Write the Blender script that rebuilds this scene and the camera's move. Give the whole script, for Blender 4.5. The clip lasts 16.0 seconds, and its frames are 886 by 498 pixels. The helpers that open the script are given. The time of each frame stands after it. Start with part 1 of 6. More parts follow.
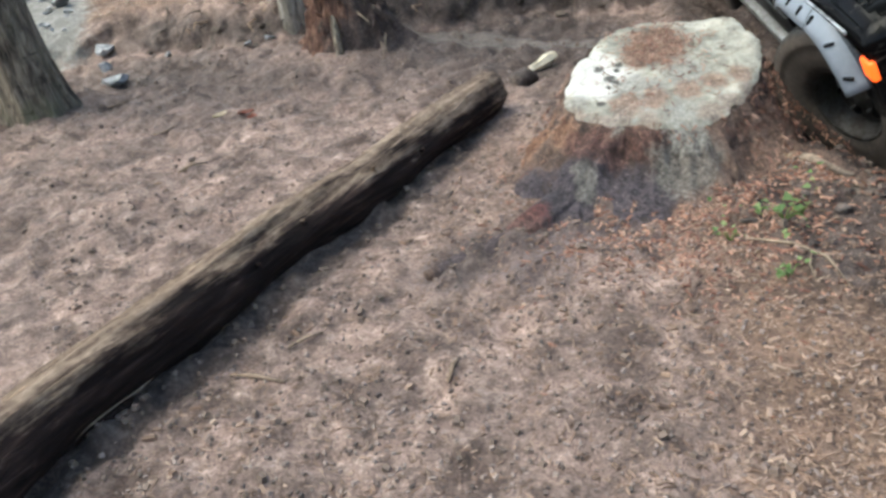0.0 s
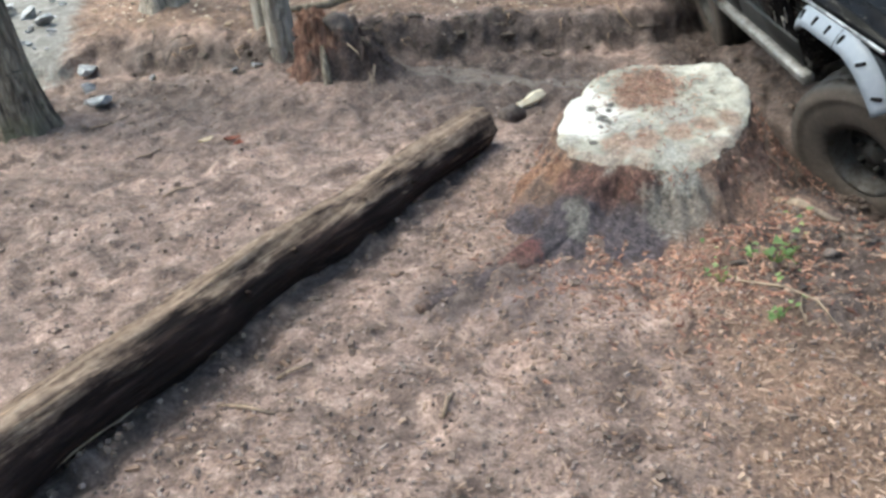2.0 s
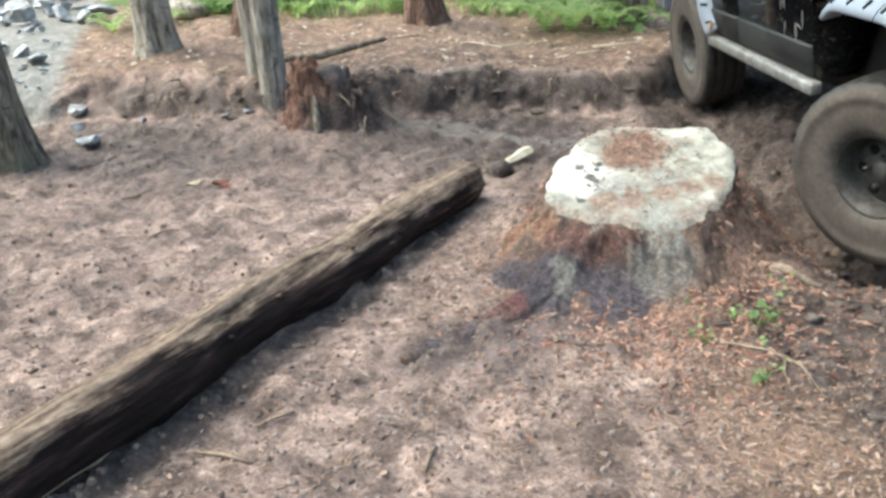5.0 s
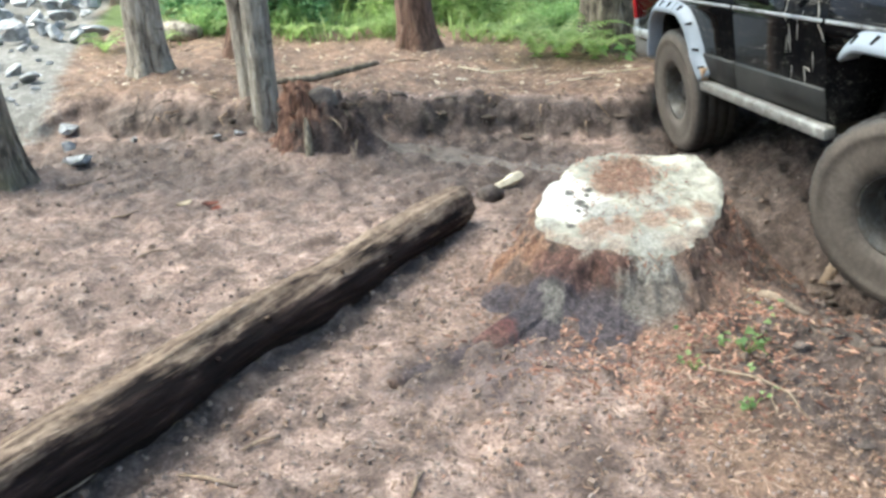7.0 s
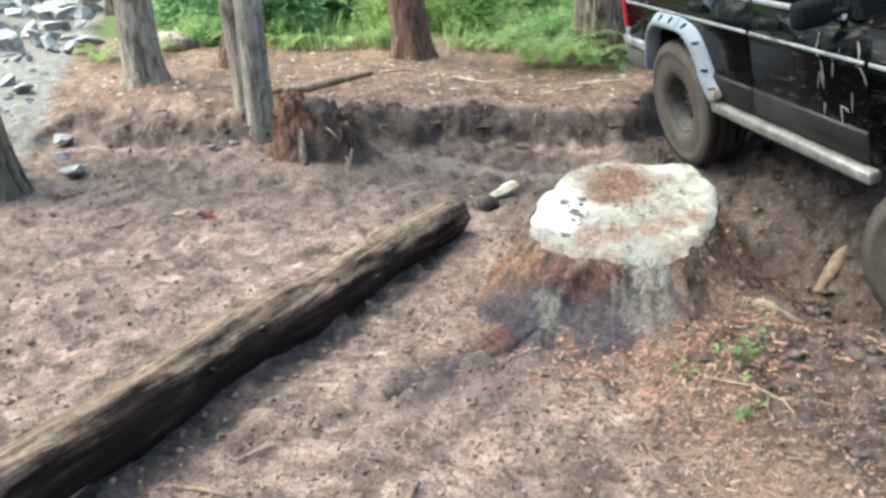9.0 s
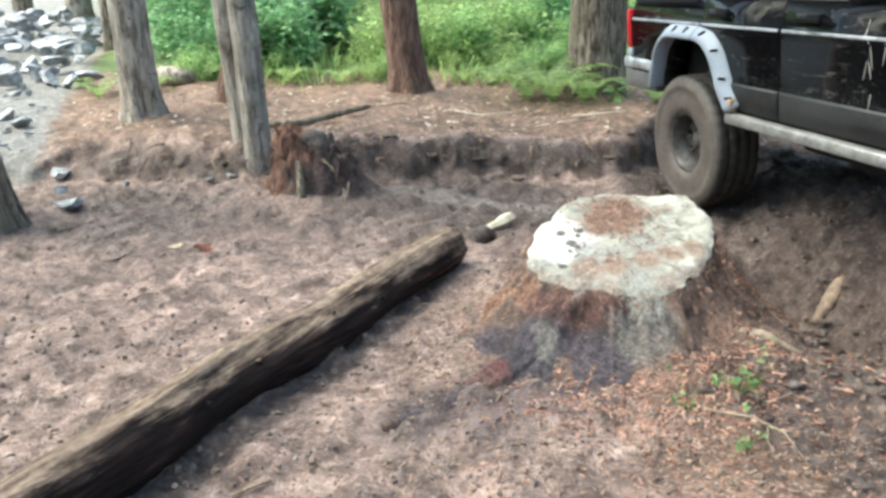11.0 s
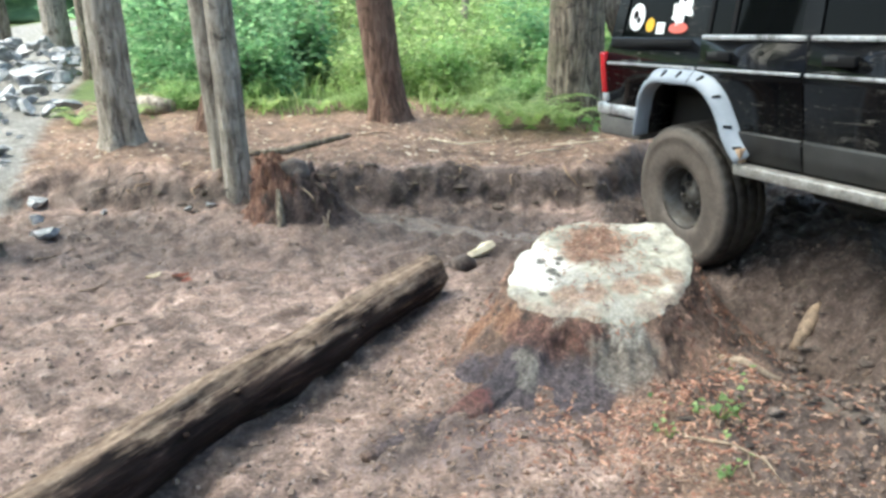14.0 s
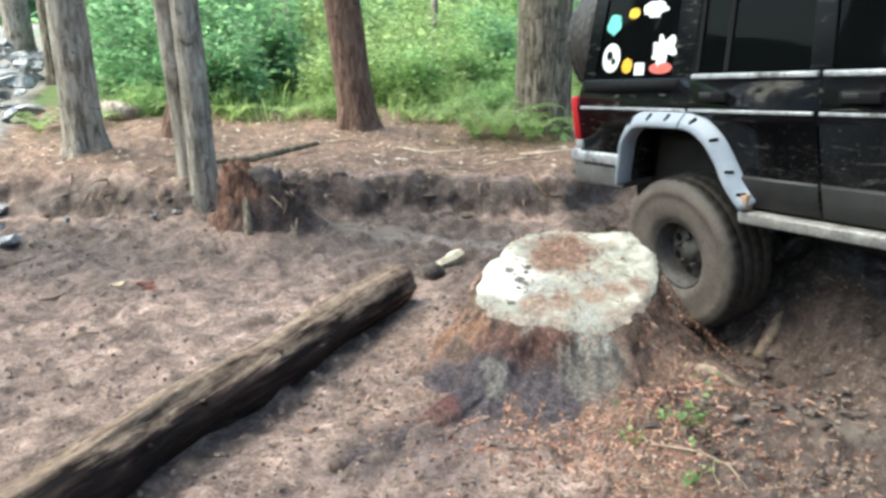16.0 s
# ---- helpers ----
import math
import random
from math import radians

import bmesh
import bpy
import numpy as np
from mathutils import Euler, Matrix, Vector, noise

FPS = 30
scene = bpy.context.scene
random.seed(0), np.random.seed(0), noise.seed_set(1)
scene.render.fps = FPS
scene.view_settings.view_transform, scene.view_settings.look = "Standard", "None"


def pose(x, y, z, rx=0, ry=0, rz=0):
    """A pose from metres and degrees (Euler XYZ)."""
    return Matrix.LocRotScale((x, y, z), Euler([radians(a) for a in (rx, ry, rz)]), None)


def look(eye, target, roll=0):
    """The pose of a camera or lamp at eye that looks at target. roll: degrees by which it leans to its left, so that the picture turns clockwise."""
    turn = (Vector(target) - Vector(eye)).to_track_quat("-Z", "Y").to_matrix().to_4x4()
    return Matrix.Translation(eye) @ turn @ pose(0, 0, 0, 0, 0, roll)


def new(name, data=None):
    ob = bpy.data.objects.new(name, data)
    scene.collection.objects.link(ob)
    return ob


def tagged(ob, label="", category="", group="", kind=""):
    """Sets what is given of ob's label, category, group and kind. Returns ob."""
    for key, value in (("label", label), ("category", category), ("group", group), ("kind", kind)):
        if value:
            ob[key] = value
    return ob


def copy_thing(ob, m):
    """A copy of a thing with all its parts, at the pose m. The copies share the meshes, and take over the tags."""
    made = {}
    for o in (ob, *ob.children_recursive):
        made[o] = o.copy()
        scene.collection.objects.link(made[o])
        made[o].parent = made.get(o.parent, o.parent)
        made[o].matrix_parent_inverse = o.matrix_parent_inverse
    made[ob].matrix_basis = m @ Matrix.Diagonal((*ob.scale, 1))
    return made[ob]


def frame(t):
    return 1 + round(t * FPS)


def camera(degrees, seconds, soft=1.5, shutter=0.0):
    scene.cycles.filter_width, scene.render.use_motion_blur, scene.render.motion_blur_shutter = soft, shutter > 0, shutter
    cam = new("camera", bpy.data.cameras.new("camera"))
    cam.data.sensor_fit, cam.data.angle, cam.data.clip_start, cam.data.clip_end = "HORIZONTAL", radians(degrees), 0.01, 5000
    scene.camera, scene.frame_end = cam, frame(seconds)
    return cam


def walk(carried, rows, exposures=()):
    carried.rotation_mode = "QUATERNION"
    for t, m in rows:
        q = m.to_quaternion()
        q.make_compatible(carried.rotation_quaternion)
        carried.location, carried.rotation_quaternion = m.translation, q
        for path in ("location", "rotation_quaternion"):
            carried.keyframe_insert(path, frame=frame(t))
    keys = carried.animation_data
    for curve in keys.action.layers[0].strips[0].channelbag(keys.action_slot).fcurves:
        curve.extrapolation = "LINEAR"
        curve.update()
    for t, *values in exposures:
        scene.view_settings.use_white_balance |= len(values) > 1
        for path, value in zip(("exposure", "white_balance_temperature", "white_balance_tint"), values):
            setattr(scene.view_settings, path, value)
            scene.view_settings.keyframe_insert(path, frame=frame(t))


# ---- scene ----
cam = camera(58.0, 16.0, soft=3.0)
EYE = (0.0, 0.0, 1.6)
# seconds, tilt, lean, turn, and the eye's shift from its later stand
PATH = [
    (0.0, 59.80, 6.64, 1.92, 0.115, -0.010),
    (0.5, 59.76, 5.93, 1.07, 0.090, -0.010),
    (1.0, 60.31, 5.51, 1.01, 0.062, -0.005),
    (1.5, 60.95, 4.73, 0.43, 0.042, 0.000),
    (2.0, 62.06, 4.07, 0.86, 0.026, 0.004),
    (2.5, 63.01, 3.40, 1.10, 0.020, 0.005),
    (3.0, 63.51, 2.84, 0.64, 0.010, 0.004),
    (3.5, 64.39, 2.17, 0.42, 0.000, 0.000),
    (4.0, 64.90, 2.03, 0.54, 0.000, 0.000),
    (6.5, 67.16, 0.88, 0.18, 0.000, 0.000),
    (7.0, 67.49, 0.71, 0.10, 0.000, 0.000),
    (7.5, 67.70, 0.54, -0.13, 0.000, 0.000),
    (8.0, 67.79, 0.60, -0.11, 0.000, 0.000),
    (8.5, 67.97, 0.70, -0.10, 0.000, 0.000),
    (9.0, 68.16, 0.71, -0.28, 0.000, 0.000),
    (11.5, 70.83, 0.85, -0.60, 0.000, 0.000),
    (12.0, 71.04, 0.83, -0.69, 0.000, 0.000),
    (12.5, 71.41, 0.84, -0.90, 0.000, 0.000),
    (13.0, 71.71, 0.86, -1.16, 0.000, 0.000),
    (13.5, 72.09, 0.76, -1.55, 0.000, 0.000),
    (14.0, 72.45, 0.60, -1.95, 0.000, 0.000),
    (14.5, 72.70, 0.55, -2.29, 0.000, 0.000),
    (15.0, 72.96, 0.49, -2.68, 0.000, 0.000),
    (15.5, 73.10, 0.16, -3.44, 0.000, 0.000),
    (16.0, 73.05, -0.18, -4.06, 0.000, 0.000),
]
walk(cam, [(t, pose(EYE[0] + dx, EYE[1] + dy, EYE[2], a, b, c)) for t, a, b, c, dx, dy in PATH], exposures=[(0.0, 1.60, 6520, 0), (2.0, 1.74, 6520, 0), (3.5, 1.90, 6520, -1), (7.0, 2.12, 6540, -2), (16.0, 2.06, 6540, -2)])

# ---- light ----
world = bpy.data.worlds.new("sky")
world.use_nodes = True
scene.world = world
wn = world.node_tree
sky = wn.nodes.new("ShaderNodeTexSky")
sky.sky_type, sky.sun_disc = "NISHITA", False
sky.sun_elevation, sky.sun_rotation = radians(56), radians(-87)
sky.dust_density, sky.ozone_density = 3.0, 1.0
wn.links.new(sky.outputs[0], wn.nodes["Background"].inputs[0])
wn.nodes["Background"].inputs[1].default_value = 0.15
sun = new("sun", bpy.data.lights.new("sun", "SUN"))
sun.data.energy, sun.data.angle, sun.data.color = 2.0, radians(52), (1.0, 0.965, 0.91)
sun.matrix_world = look((-10, 0.5, 15), (0, 0, 0))


# ---- materials ----
def ramp(tree, fac, stops):
    r = tree.nodes.new("ShaderNodeValToRGB")
    while len(r.color_ramp.elements) < len(stops):
        r.color_ramp.elements.new(0.5)
    for e, (p, c) in zip(r.color_ramp.elements, stops):
        e.position, e.color = p, (*c, 1) if len(c) == 3 else c
    tree.links.new(fac, r.inputs[0])
    return r.outputs[0]


def noise_tex(tree, vec, scale, detail=6, rough=0.6, distort=0.0):
    n = tree.nodes.new("ShaderNodeTexNoise")
    n.inputs["Scale"].default_value, n.inputs["Detail"].default_value = scale, detail
    n.inputs["Roughness"].default_value, n.inputs["Distortion"].default_value = rough, distort
    tree.links.new(vec, n.inputs["Vector"])
    return n.outputs[0]


def mix(tree, fac, a, b, mode="MIX"):
    m = tree.nodes.new("ShaderNodeMix")
    m.data_type, m.blend_type = "RGBA", mode
    for sock, v in ((m.inputs[0], fac), (m.inputs[6], a), (m.inputs[7], b)):
        if isinstance(v, (int, float)):
            sock.default_value = v
        elif isinstance(v, tuple):
            sock.default_value = (*v, 1)
        else:
            tree.links.new(v, sock)
    return m.outputs[2]


def calc(tree, op, a, b=0.0, clamp=False):
    m = tree.nodes.new("ShaderNodeMath")
    m.operation, m.use_clamp = op, clamp
    for sock, v in zip(m.inputs, (a, b)):
        if isinstance(v, (int, float)):
            sock.default_value = v
        else:
            tree.links.new(v, sock)
    return m.outputs[0]


def start(name):
    m = bpy.data.materials.new(name)
    m.use_nodes = True
    t = m.node_tree
    co = t.nodes.new("ShaderNodeTexCoord")
    return m, t, t.nodes["Principled BSDF"], co.outputs["Object"]


def stretch(tree, vec, sx, sy, sz):
    mp = tree.nodes.new("ShaderNodeMapping")
    mp.inputs["Scale"].default_value = (sx, sy, sz)
    tree.links.new(vec, mp.inputs["Vector"])
    return mp.outputs[0]


def bump(tree, bsdf, height, strength, dist=0.01):
    b = tree.nodes.new("ShaderNodeBump")
    b.inputs["Strength"].default_value, b.inputs["Distance"].default_value = strength, dist
    tree.links.new(height, b.inputs["Height"])
    tree.links.new(b.outputs[0], bsdf.inputs["Normal"])


def surface(name, stops, scale, rough=0.8, metal=0.0, fine=8.0, relief=0.4, dist=0.006, grain=(1, 1, 1), dirt=None, dirt_amount=0.5):
    """A worn surface: colour over a coarse and a fine noise, relief from the fine one, and dirt in patches."""
    m, t, b, co = start(name)
    v = stretch(t, co, *grain)
    coarse, small = noise_tex(t, v, scale), noise_tex(t, v, scale * fine, 8, 0.7)
    both = calc(t, "ADD", calc(t, "MULTIPLY", coarse, 0.6), calc(t, "MULTIPLY", small, 0.4))
    colour = ramp(t, both, stops)
    r = calc(t, "ADD", calc(t, "MULTIPLY", small, 0.3), rough - 0.15, True)
    if dirt:
        spots = ramp(t, noise_tex(t, co, scale * 2.3, 9, 0.75), [(1 - dirt_amount - 0.06, (0, 0, 0)), (1 - dirt_amount + 0.1, (1, 1, 1))])
        colour = mix(t, spots, colour, dirt)
        r = mix(t, spots, r, (0.9, 0.9, 0.9))
    t.links.new(colour, b.inputs["Base Color"])
    t.links.new(r, b.inputs["Roughness"])
    b.inputs["Metallic"].default_value = metal
    bump(t, b, both, relief, dist)
    return m


def ground_material():
    m, t, b, co = start("forest soil")

    def attr(n):
        a = t.nodes.new("ShaderNodeAttribute")
        a.attribute_name = n
        return a.outputs["Fac"]
    big, mid, small = noise_tex(t, co, 1.3, 5), noise_tex(t, co, 11, 8, 0.72, 0.4), noise_tex(t, co, 48, 8, 0.75)
    both = calc(t, "ADD", calc(t, "MULTIPLY", mid, 0.48), calc(t, "MULTIPLY", small, 0.34))
    both = calc(t, "ADD", both, calc(t, "MULTIPLY", noise_tex(t, co, 5.2, 6, 0.65, 0.6), 0.18))
    dry = ramp(t, both, [(0.34, (0.048, 0.033, 0.028)), (0.44, (0.144, 0.099, 0.083)), (0.53, (0.295, 0.212, 0.180)), (0.64, (0.56, 0.435, 0.378))])
    damp = ramp(t, noise_tex(t, co, 3.7, 7, 0.7, 0.5), [(0.36, (0.44, 0.41, 0.39)), (0.49, (0.95, 0.94, 0.93)), (0.62, (1.42, 1.38, 1.35))])
    dry = mix(t, 1.0, dry, damp, "MULTIPLY")
    red = ramp(t, both, [(0.34, (0.038, 0.025, 0.019)), (0.46, (0.138, 0.085, 0.061)), (0.57, (0.245, 0.162, 0.118)), (0.68, (0.42, 0.325, 0.26))])
    red = mix(t, 0.75, red, damp, "MULTIPLY")
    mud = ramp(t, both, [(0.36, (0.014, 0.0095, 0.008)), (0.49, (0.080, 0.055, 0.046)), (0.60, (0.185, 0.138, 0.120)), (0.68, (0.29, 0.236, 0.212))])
    slurry = ramp(t, both, [(0.36, (0.075, 0.057, 0.047)), (0.52, (0.165, 0.133, 0.113)), (0.68, (0.27, 0.228, 0.20))])
    grit = ramp(t, both, [(0.35, (0.08, 0.076, 0.07)), (0.50, (0.17, 0.162, 0.15)), (0.66, (0.38, 0.37, 0.36))])
    moss = ramp(t, both, [(0.35, (0.035, 0.05, 0.015)), (0.55, (0.09, 0.13, 0.035)), (0.7, (0.16, 0.2, 0.06))])

    def patch(name, soft=0.5):
        k = calc(t, "ADD", attr(name), calc(t, "MULTIPLY", calc(t, "SUBTRACT", big, 0.5), 0.9))
        return ramp(t, calc(t, "ADD", k, calc(t, "MULTIPLY", calc(t, "SUBTRACT", mid, 0.5), 0.8)), [(0.5 - soft / 2, (0, 0, 0)), (0.5 + soft / 2, (1, 1, 1))])
    needle, wet_or_shaded, gravel, green = patch("needles"), patch("wet_or_shaded", 0.4), patch("gravel", 0.3), patch("green", 0.3)
    colour = mix(t, needle, dry, red)
    rotten = ramp(t, both, [(0.36, (0.035, 0.028, 0.032)), (0.5, (0.105, 0.083, 0.088)), (0.64, (0.24, 0.195, 0.195))])
    for px, py, ps, pk in ((0.02, 2.66, 0.26, 0.6), (-0.16, 2.58, 0.20, 0.55), (0.30, 2.72, 0.26, 0.6), (0.55, 2.70, 0.24, 0.5), (0.22, 2.50, 0.2, 0.45)):
        colour = mix(t, spot(t, co, mid, small, px, py, 0.0, ps, pk), colour, rotten)
    colour = mix(t, green, colour, moss)
    colour = mix(t, wet_or_shaded, colour, mud)
    slick = patch("slick", 0.5)
    colour = mix(t, slick, colour, slurry)
    colour = mix(t, gravel, colour, grit)
    crumb = ramp(t, noise_tex(t, co, 85, 8, 0.8, 0.4), [(0.36, (0.55, 0.52, 0.50)), (0.46, (1.0, 0.99, 0.98)), (0.60, (1.5, 1.48, 1.46))])
    colour = mix(t, 0.8, colour, crumb, "MULTIPLY")
    t.links.new(colour, b.inputs["Base Color"])
    shine = ramp(t, noise_tex(t, co, 5, 6, 0.6), [(0.48, (0.82, 0.82, 0.82)), (0.66, (0.55, 0.55, 0.55))])
    rough = mix(t, slick, mix(t, wet_or_shaded, (0.88, 0.88, 0.88), shine), (0.38, 0.38, 0.38))
    t.links.new(rough, b.inputs["Roughness"])
    grit_noise = noise_tex(t, co, 150, 6, 0.8, 0.3)
    bump(t, b, calc(t, "ADD", both, calc(t, "MULTIPLY", grit_noise, 0.22)), 1.0, 0.046)
    return m


def leaf_material(name, dark, light, tip, through_light=0.68):
    m, t, b, co = start(name)
    g = t.nodes.new("ShaderNodeNewGeometry")
    n = noise_tex(t, co, 1.6, 3)
    k = calc(t, "ADD", calc(t, "MULTIPLY", g.outputs["Random Per Island"], 0.7), calc(t, "MULTIPLY", n, 0.4))
    c = ramp(t, k, [(0.1, dark), (0.6, light), (0.98, tip)])
    t.links.new(c, b.inputs["Base Color"])
    b.inputs["Roughness"].default_value = 0.5
    tr = t.nodes.new("ShaderNodeBsdfTranslucent")
    t.links.new(c, tr.inputs[0])
    ms = t.nodes.new("ShaderNodeMixShader")
    ms.inputs[0].default_value = through_light
    t.links.new(b.outputs[0], ms.inputs[1])
    t.links.new(tr.outputs[0], ms.inputs[2])
    t.links.new(ms.outputs[0], t.nodes["Material Output"].inputs[0])
    return m


def bark_material(name, dark, mid, light, moss=None, lichen=0.35):
    m, t, b, co = start(name)
    v = stretch(t, co, 1, 1, 0.22)
    furrow = noise_tex(t, v, 22, 8, 0.65, 0.6)
    blot = noise_tex(t, co, 5, 6, 0.65)
    c = ramp(t, furrow, [(0.36, dark), (0.5, mid), (0.66, light)])
    c = mix(t, ramp(t, blot, [(0.45, (0, 0, 0)), (0.7, (lichen, lichen, lichen))]), c, light)
    scar = ramp(t, noise_tex(t, stretch(t, co, 1, 1, 1.8), 6.5, 5, 0.6, 0.8), [(0.60, (0, 0, 0)), (0.68, (0.75, 0.75, 0.75))])
    c = mix(t, scar, c, tuple(v * 0.6 for v in dark))
    if moss:
        c = mix(t, ramp(t, noise_tex(t, co, 2.6, 7, 0.7), [(0.5, (0, 0, 0)), (0.68, (0.8, 0.8, 0.8))]), c, moss)
    t.links.new(c, b.inputs["Base Color"])
    b.inputs["Roughness"].default_value = 0.9
    bump(t, b, furrow, 1.0, 0.05)
    return m


def car_paint():
    m, t, b, co = start("black paint with mud")
    sep = t.nodes.new("ShaderNodeSeparateXYZ")
    t.links.new(co, sep.inputs[0])
    low = calc(t, "MULTIPLY", calc(t, "SUBTRACT", 0.52, sep.outputs[2]), 0.55)
    spl = noise_tex(t, stretch(t, co, 1.0, 1.0, 1.5), 7, 9, 0.8, 0.6)
    dots = noise_tex(t, co, 75, 4, 0.65)
    k = calc(t, "ADD", spl, low)
    scrape = ramp(t, noise_tex(t, stretch(t, co, 0.5, 1.0, 3.0), 11, 8, 0.75, 1.2), [(0.57, (0, 0, 0)), (0.70, (0.5, 0.5, 0.5))])
    film = calc(t, "MAXIMUM", ramp(t, k, [(0.58, (0, 0, 0)), (0.88, (0.17, 0.17, 0.17))]), scrape)
    specks = ramp(t, calc(t, "ADD", dots, calc(t, "MULTIPLY", low, 0.3)), [(0.635, (0, 0, 0)), (0.74, (0.4, 0.4, 0.4))])
    dirt = calc(t, "MAXIMUM", film, specks)
    soil = ramp(t, dots, [(0.35, (0.10, 0.09, 0.08)), (0.65, (0.30, 0.28, 0.25))])
    t.links.new(mix(t, dirt, (0.004, 0.0042, 0.005), soil), b.inputs["Base Color"])
    t.links.new(mix(t, dirt, (0.14, 0.14, 0.14), (0.8, 0.8, 0.8)), b.inputs["Roughness"])
    b.inputs["IOR"].default_value = 1.17
    bump(t, b, dirt, 0.3, 0.002)
    return m


def glass_material():
    m, t, b, co = start("tinted glass")
    b.inputs["Base Color"].default_value = (0.005, 0.006, 0.0065, 1)
    b.inputs["Roughness"].default_value = 0.04
    b.inputs["IOR"].default_value = 1.2
    tr = t.nodes.new("ShaderNodeBsdfTransparent")
    tr.inputs[0].default_value = (0.03, 0.033, 0.033, 1)
    ms = t.nodes.new("ShaderNodeMixShader")
    ms.inputs[0].default_value = 0.55
    t.links.new(b.outputs[0], ms.inputs[1])
    t.links.new(tr.outputs[0], ms.inputs[2])
    t.links.new(ms.outputs[0], t.nodes["Material Output"].inputs[0])
    return m


def spot(t, co, fibre, patch, x, y, z, size, strength):
    """A patch of stain with a ragged edge round a place on a thing."""
    d = t.nodes.new("ShaderNodeVectorMath")
    d.operation = "DISTANCE"
    d.inputs[1].default_value = (x, y, z)
    t.links.new(co, d.inputs[0])
    f = calc(t, "SUBTRACT", 1.0, calc(t, "DIVIDE", d.outputs["Value"], size))
    f = calc(t, "ADD", f, calc(t, "MULTIPLY", calc(t, "SUBTRACT", fibre, 0.5), 0.9))
    return ramp(t, calc(t, "ADD", f, calc(t, "MULTIPLY", calc(t, "SUBTRACT", patch, 0.5), 1.4)), [(0.25, (0, 0, 0)), (0.5, (strength, strength, strength))])


def stump_top_material():
    """Old saw cut: cream and white wood, grey green weathered patches, brown litter stains, saw marks and rot holes."""
    m, t, b, co = start("weathered cut wood")
    fine = noise_tex(t, co, 60, 8, 0.75)
    blot = noise_tex(t, co, 8.5, 8, 0.75, 0.8)
    wide = noise_tex(t, co, 2.6, 5, 0.6, 0.3)
    saw = noise_tex(t, stretch(t, co, 1, 9, 1), 9, 7, 0.7, 0.3)
    k = calc(t, "ADD", calc(t, "MULTIPLY", blot, 0.65), calc(t, "MULTIPLY", wide, 0.35))
    base = ramp(t, k, [(0.36, (0.17, 0.165, 0.14)), (0.45, (0.32, 0.305, 0.255)), (0.53, (0.47, 0.445, 0.375)), (0.62, (0.62, 0.585, 0.50))])
    white = ramp(t, fine, [(0.35, (0.58, 0.56, 0.52)), (0.6, (0.72, 0.70, 0.66))])
    grey = ramp(t, fine, [(0.36, (0.165, 0.155, 0.138)), (0.52, (0.30, 0.285, 0.255)), (0.66, (0.43, 0.41, 0.37))])
    brown = ramp(t, fine, [(0.36, (0.10, 0.052, 0.035)), (0.5, (0.25, 0.145, 0.10)), (0.66, (0.46, 0.32, 0.24))])

    def blob(*where):
        return spot(t, co, fine, blot, *where)
    base = mix(t, blob(-0.30, 0.02, 0.39, 0.25, 0.95), base, white)
    base = mix(t, blob(-0.12, -0.11, 0.35, 0.17, 0.9), base, grey)
    base = mix(t, blob(0.10, -0.02, 0.38, 0.16, 0.75), base, grey)
    base = mix(t, blob(-0.40, -0.14, 0.33, 0.09, 0.9), base, grey)
    base = mix(t, blob(0.02, -0.26, 0.29, 0.16, 0.85), base, grey)
    base = mix(t, blob(0.0, 0.20, 0.46, 0.24, 0.92), base, brown)
    base = mix(t, blob(-0.10, 0.12, 0.43, 0.12, 0.8), base, brown)
    for bx, by, bs in ((-0.20, -0.17, 0.11), (-0.06, -0.15, 0.10), (0.08, -0.12, 0.10), (0.20, -0.08, 0.10), (0.31, -0.05, 0.09)):
        base = mix(t, blob(bx, by, 0.385 + 0.364 * by, bs, 0.75), base, brown)
    for bx, by, bs in ((-0.42, -0.19, 0.08), (-0.32, -0.25, 0.09), (-0.22, -0.23, 0.09), (-0.12, -0.26, 0.08), (0.14, -0.25, 0.09), (0.24, -0.21, 0.10), (0.33, -0.14, 0.08)):
        base = mix(t, spot(t, co, fine, saw, bx, by, 0.375 + 0.364 * by, bs, 0.85), base, mix(t, 0.5, brown, grey))
    for hx, hy, hs in ((-0.274, 0.075, 0.034), (-0.236, 0.0, 0.036), (-0.185, 0.085, 0.026), (-0.297, -0.153, 0.026), (-0.215, -0.03, 0.030), (-0.20, 0.05, 0.02), (-0.25, -0.05, 0.018)):
        base = mix(t, spot(t, co, fine, fine, hx, hy, 0.39 + 0.364 * hy, hs, 0.9), base, (0.05, 0.042, 0.036))
    base = mix(t, 0.8, base, ramp(t, noise_tex(t, co, 17, 8, 0.78, 0.6), [(0.36, (0.50, 0.44, 0.38)), (0.47, (0.93, 0.91, 0.88)), (0.6, (1.06, 1.06, 1.06))]), "MULTIPLY")
    base = mix(t, 0.7, base, ramp(t, saw, [(0.30, (0.52, 0.50, 0.48)), (0.46, (1, 1, 1))]), "MULTIPLY")
    t.links.new(base, b.inputs["Base Color"])
    b.inputs["Roughness"].default_value = 0.8
    bump(t, b, calc(t, "ADD", fine, saw), 0.8, 0.010)
    return m


def plain(name, colour, rough=0.5, metal=0.0, gloss=0.5):
    m, t, b, co = start(name)
    n = noise_tex(t, co, 18, 5)
    t.links.new(mix(t, calc(t, "MULTIPLY", n, 0.35), colour, tuple(c * 0.55 for c in colour)), b.inputs["Base Color"])
    b.inputs["Roughness"].default_value, b.inputs["Metallic"].default_value = rough, metal
    b.inputs["Specular IOR Level"].default_value = gloss
    return m


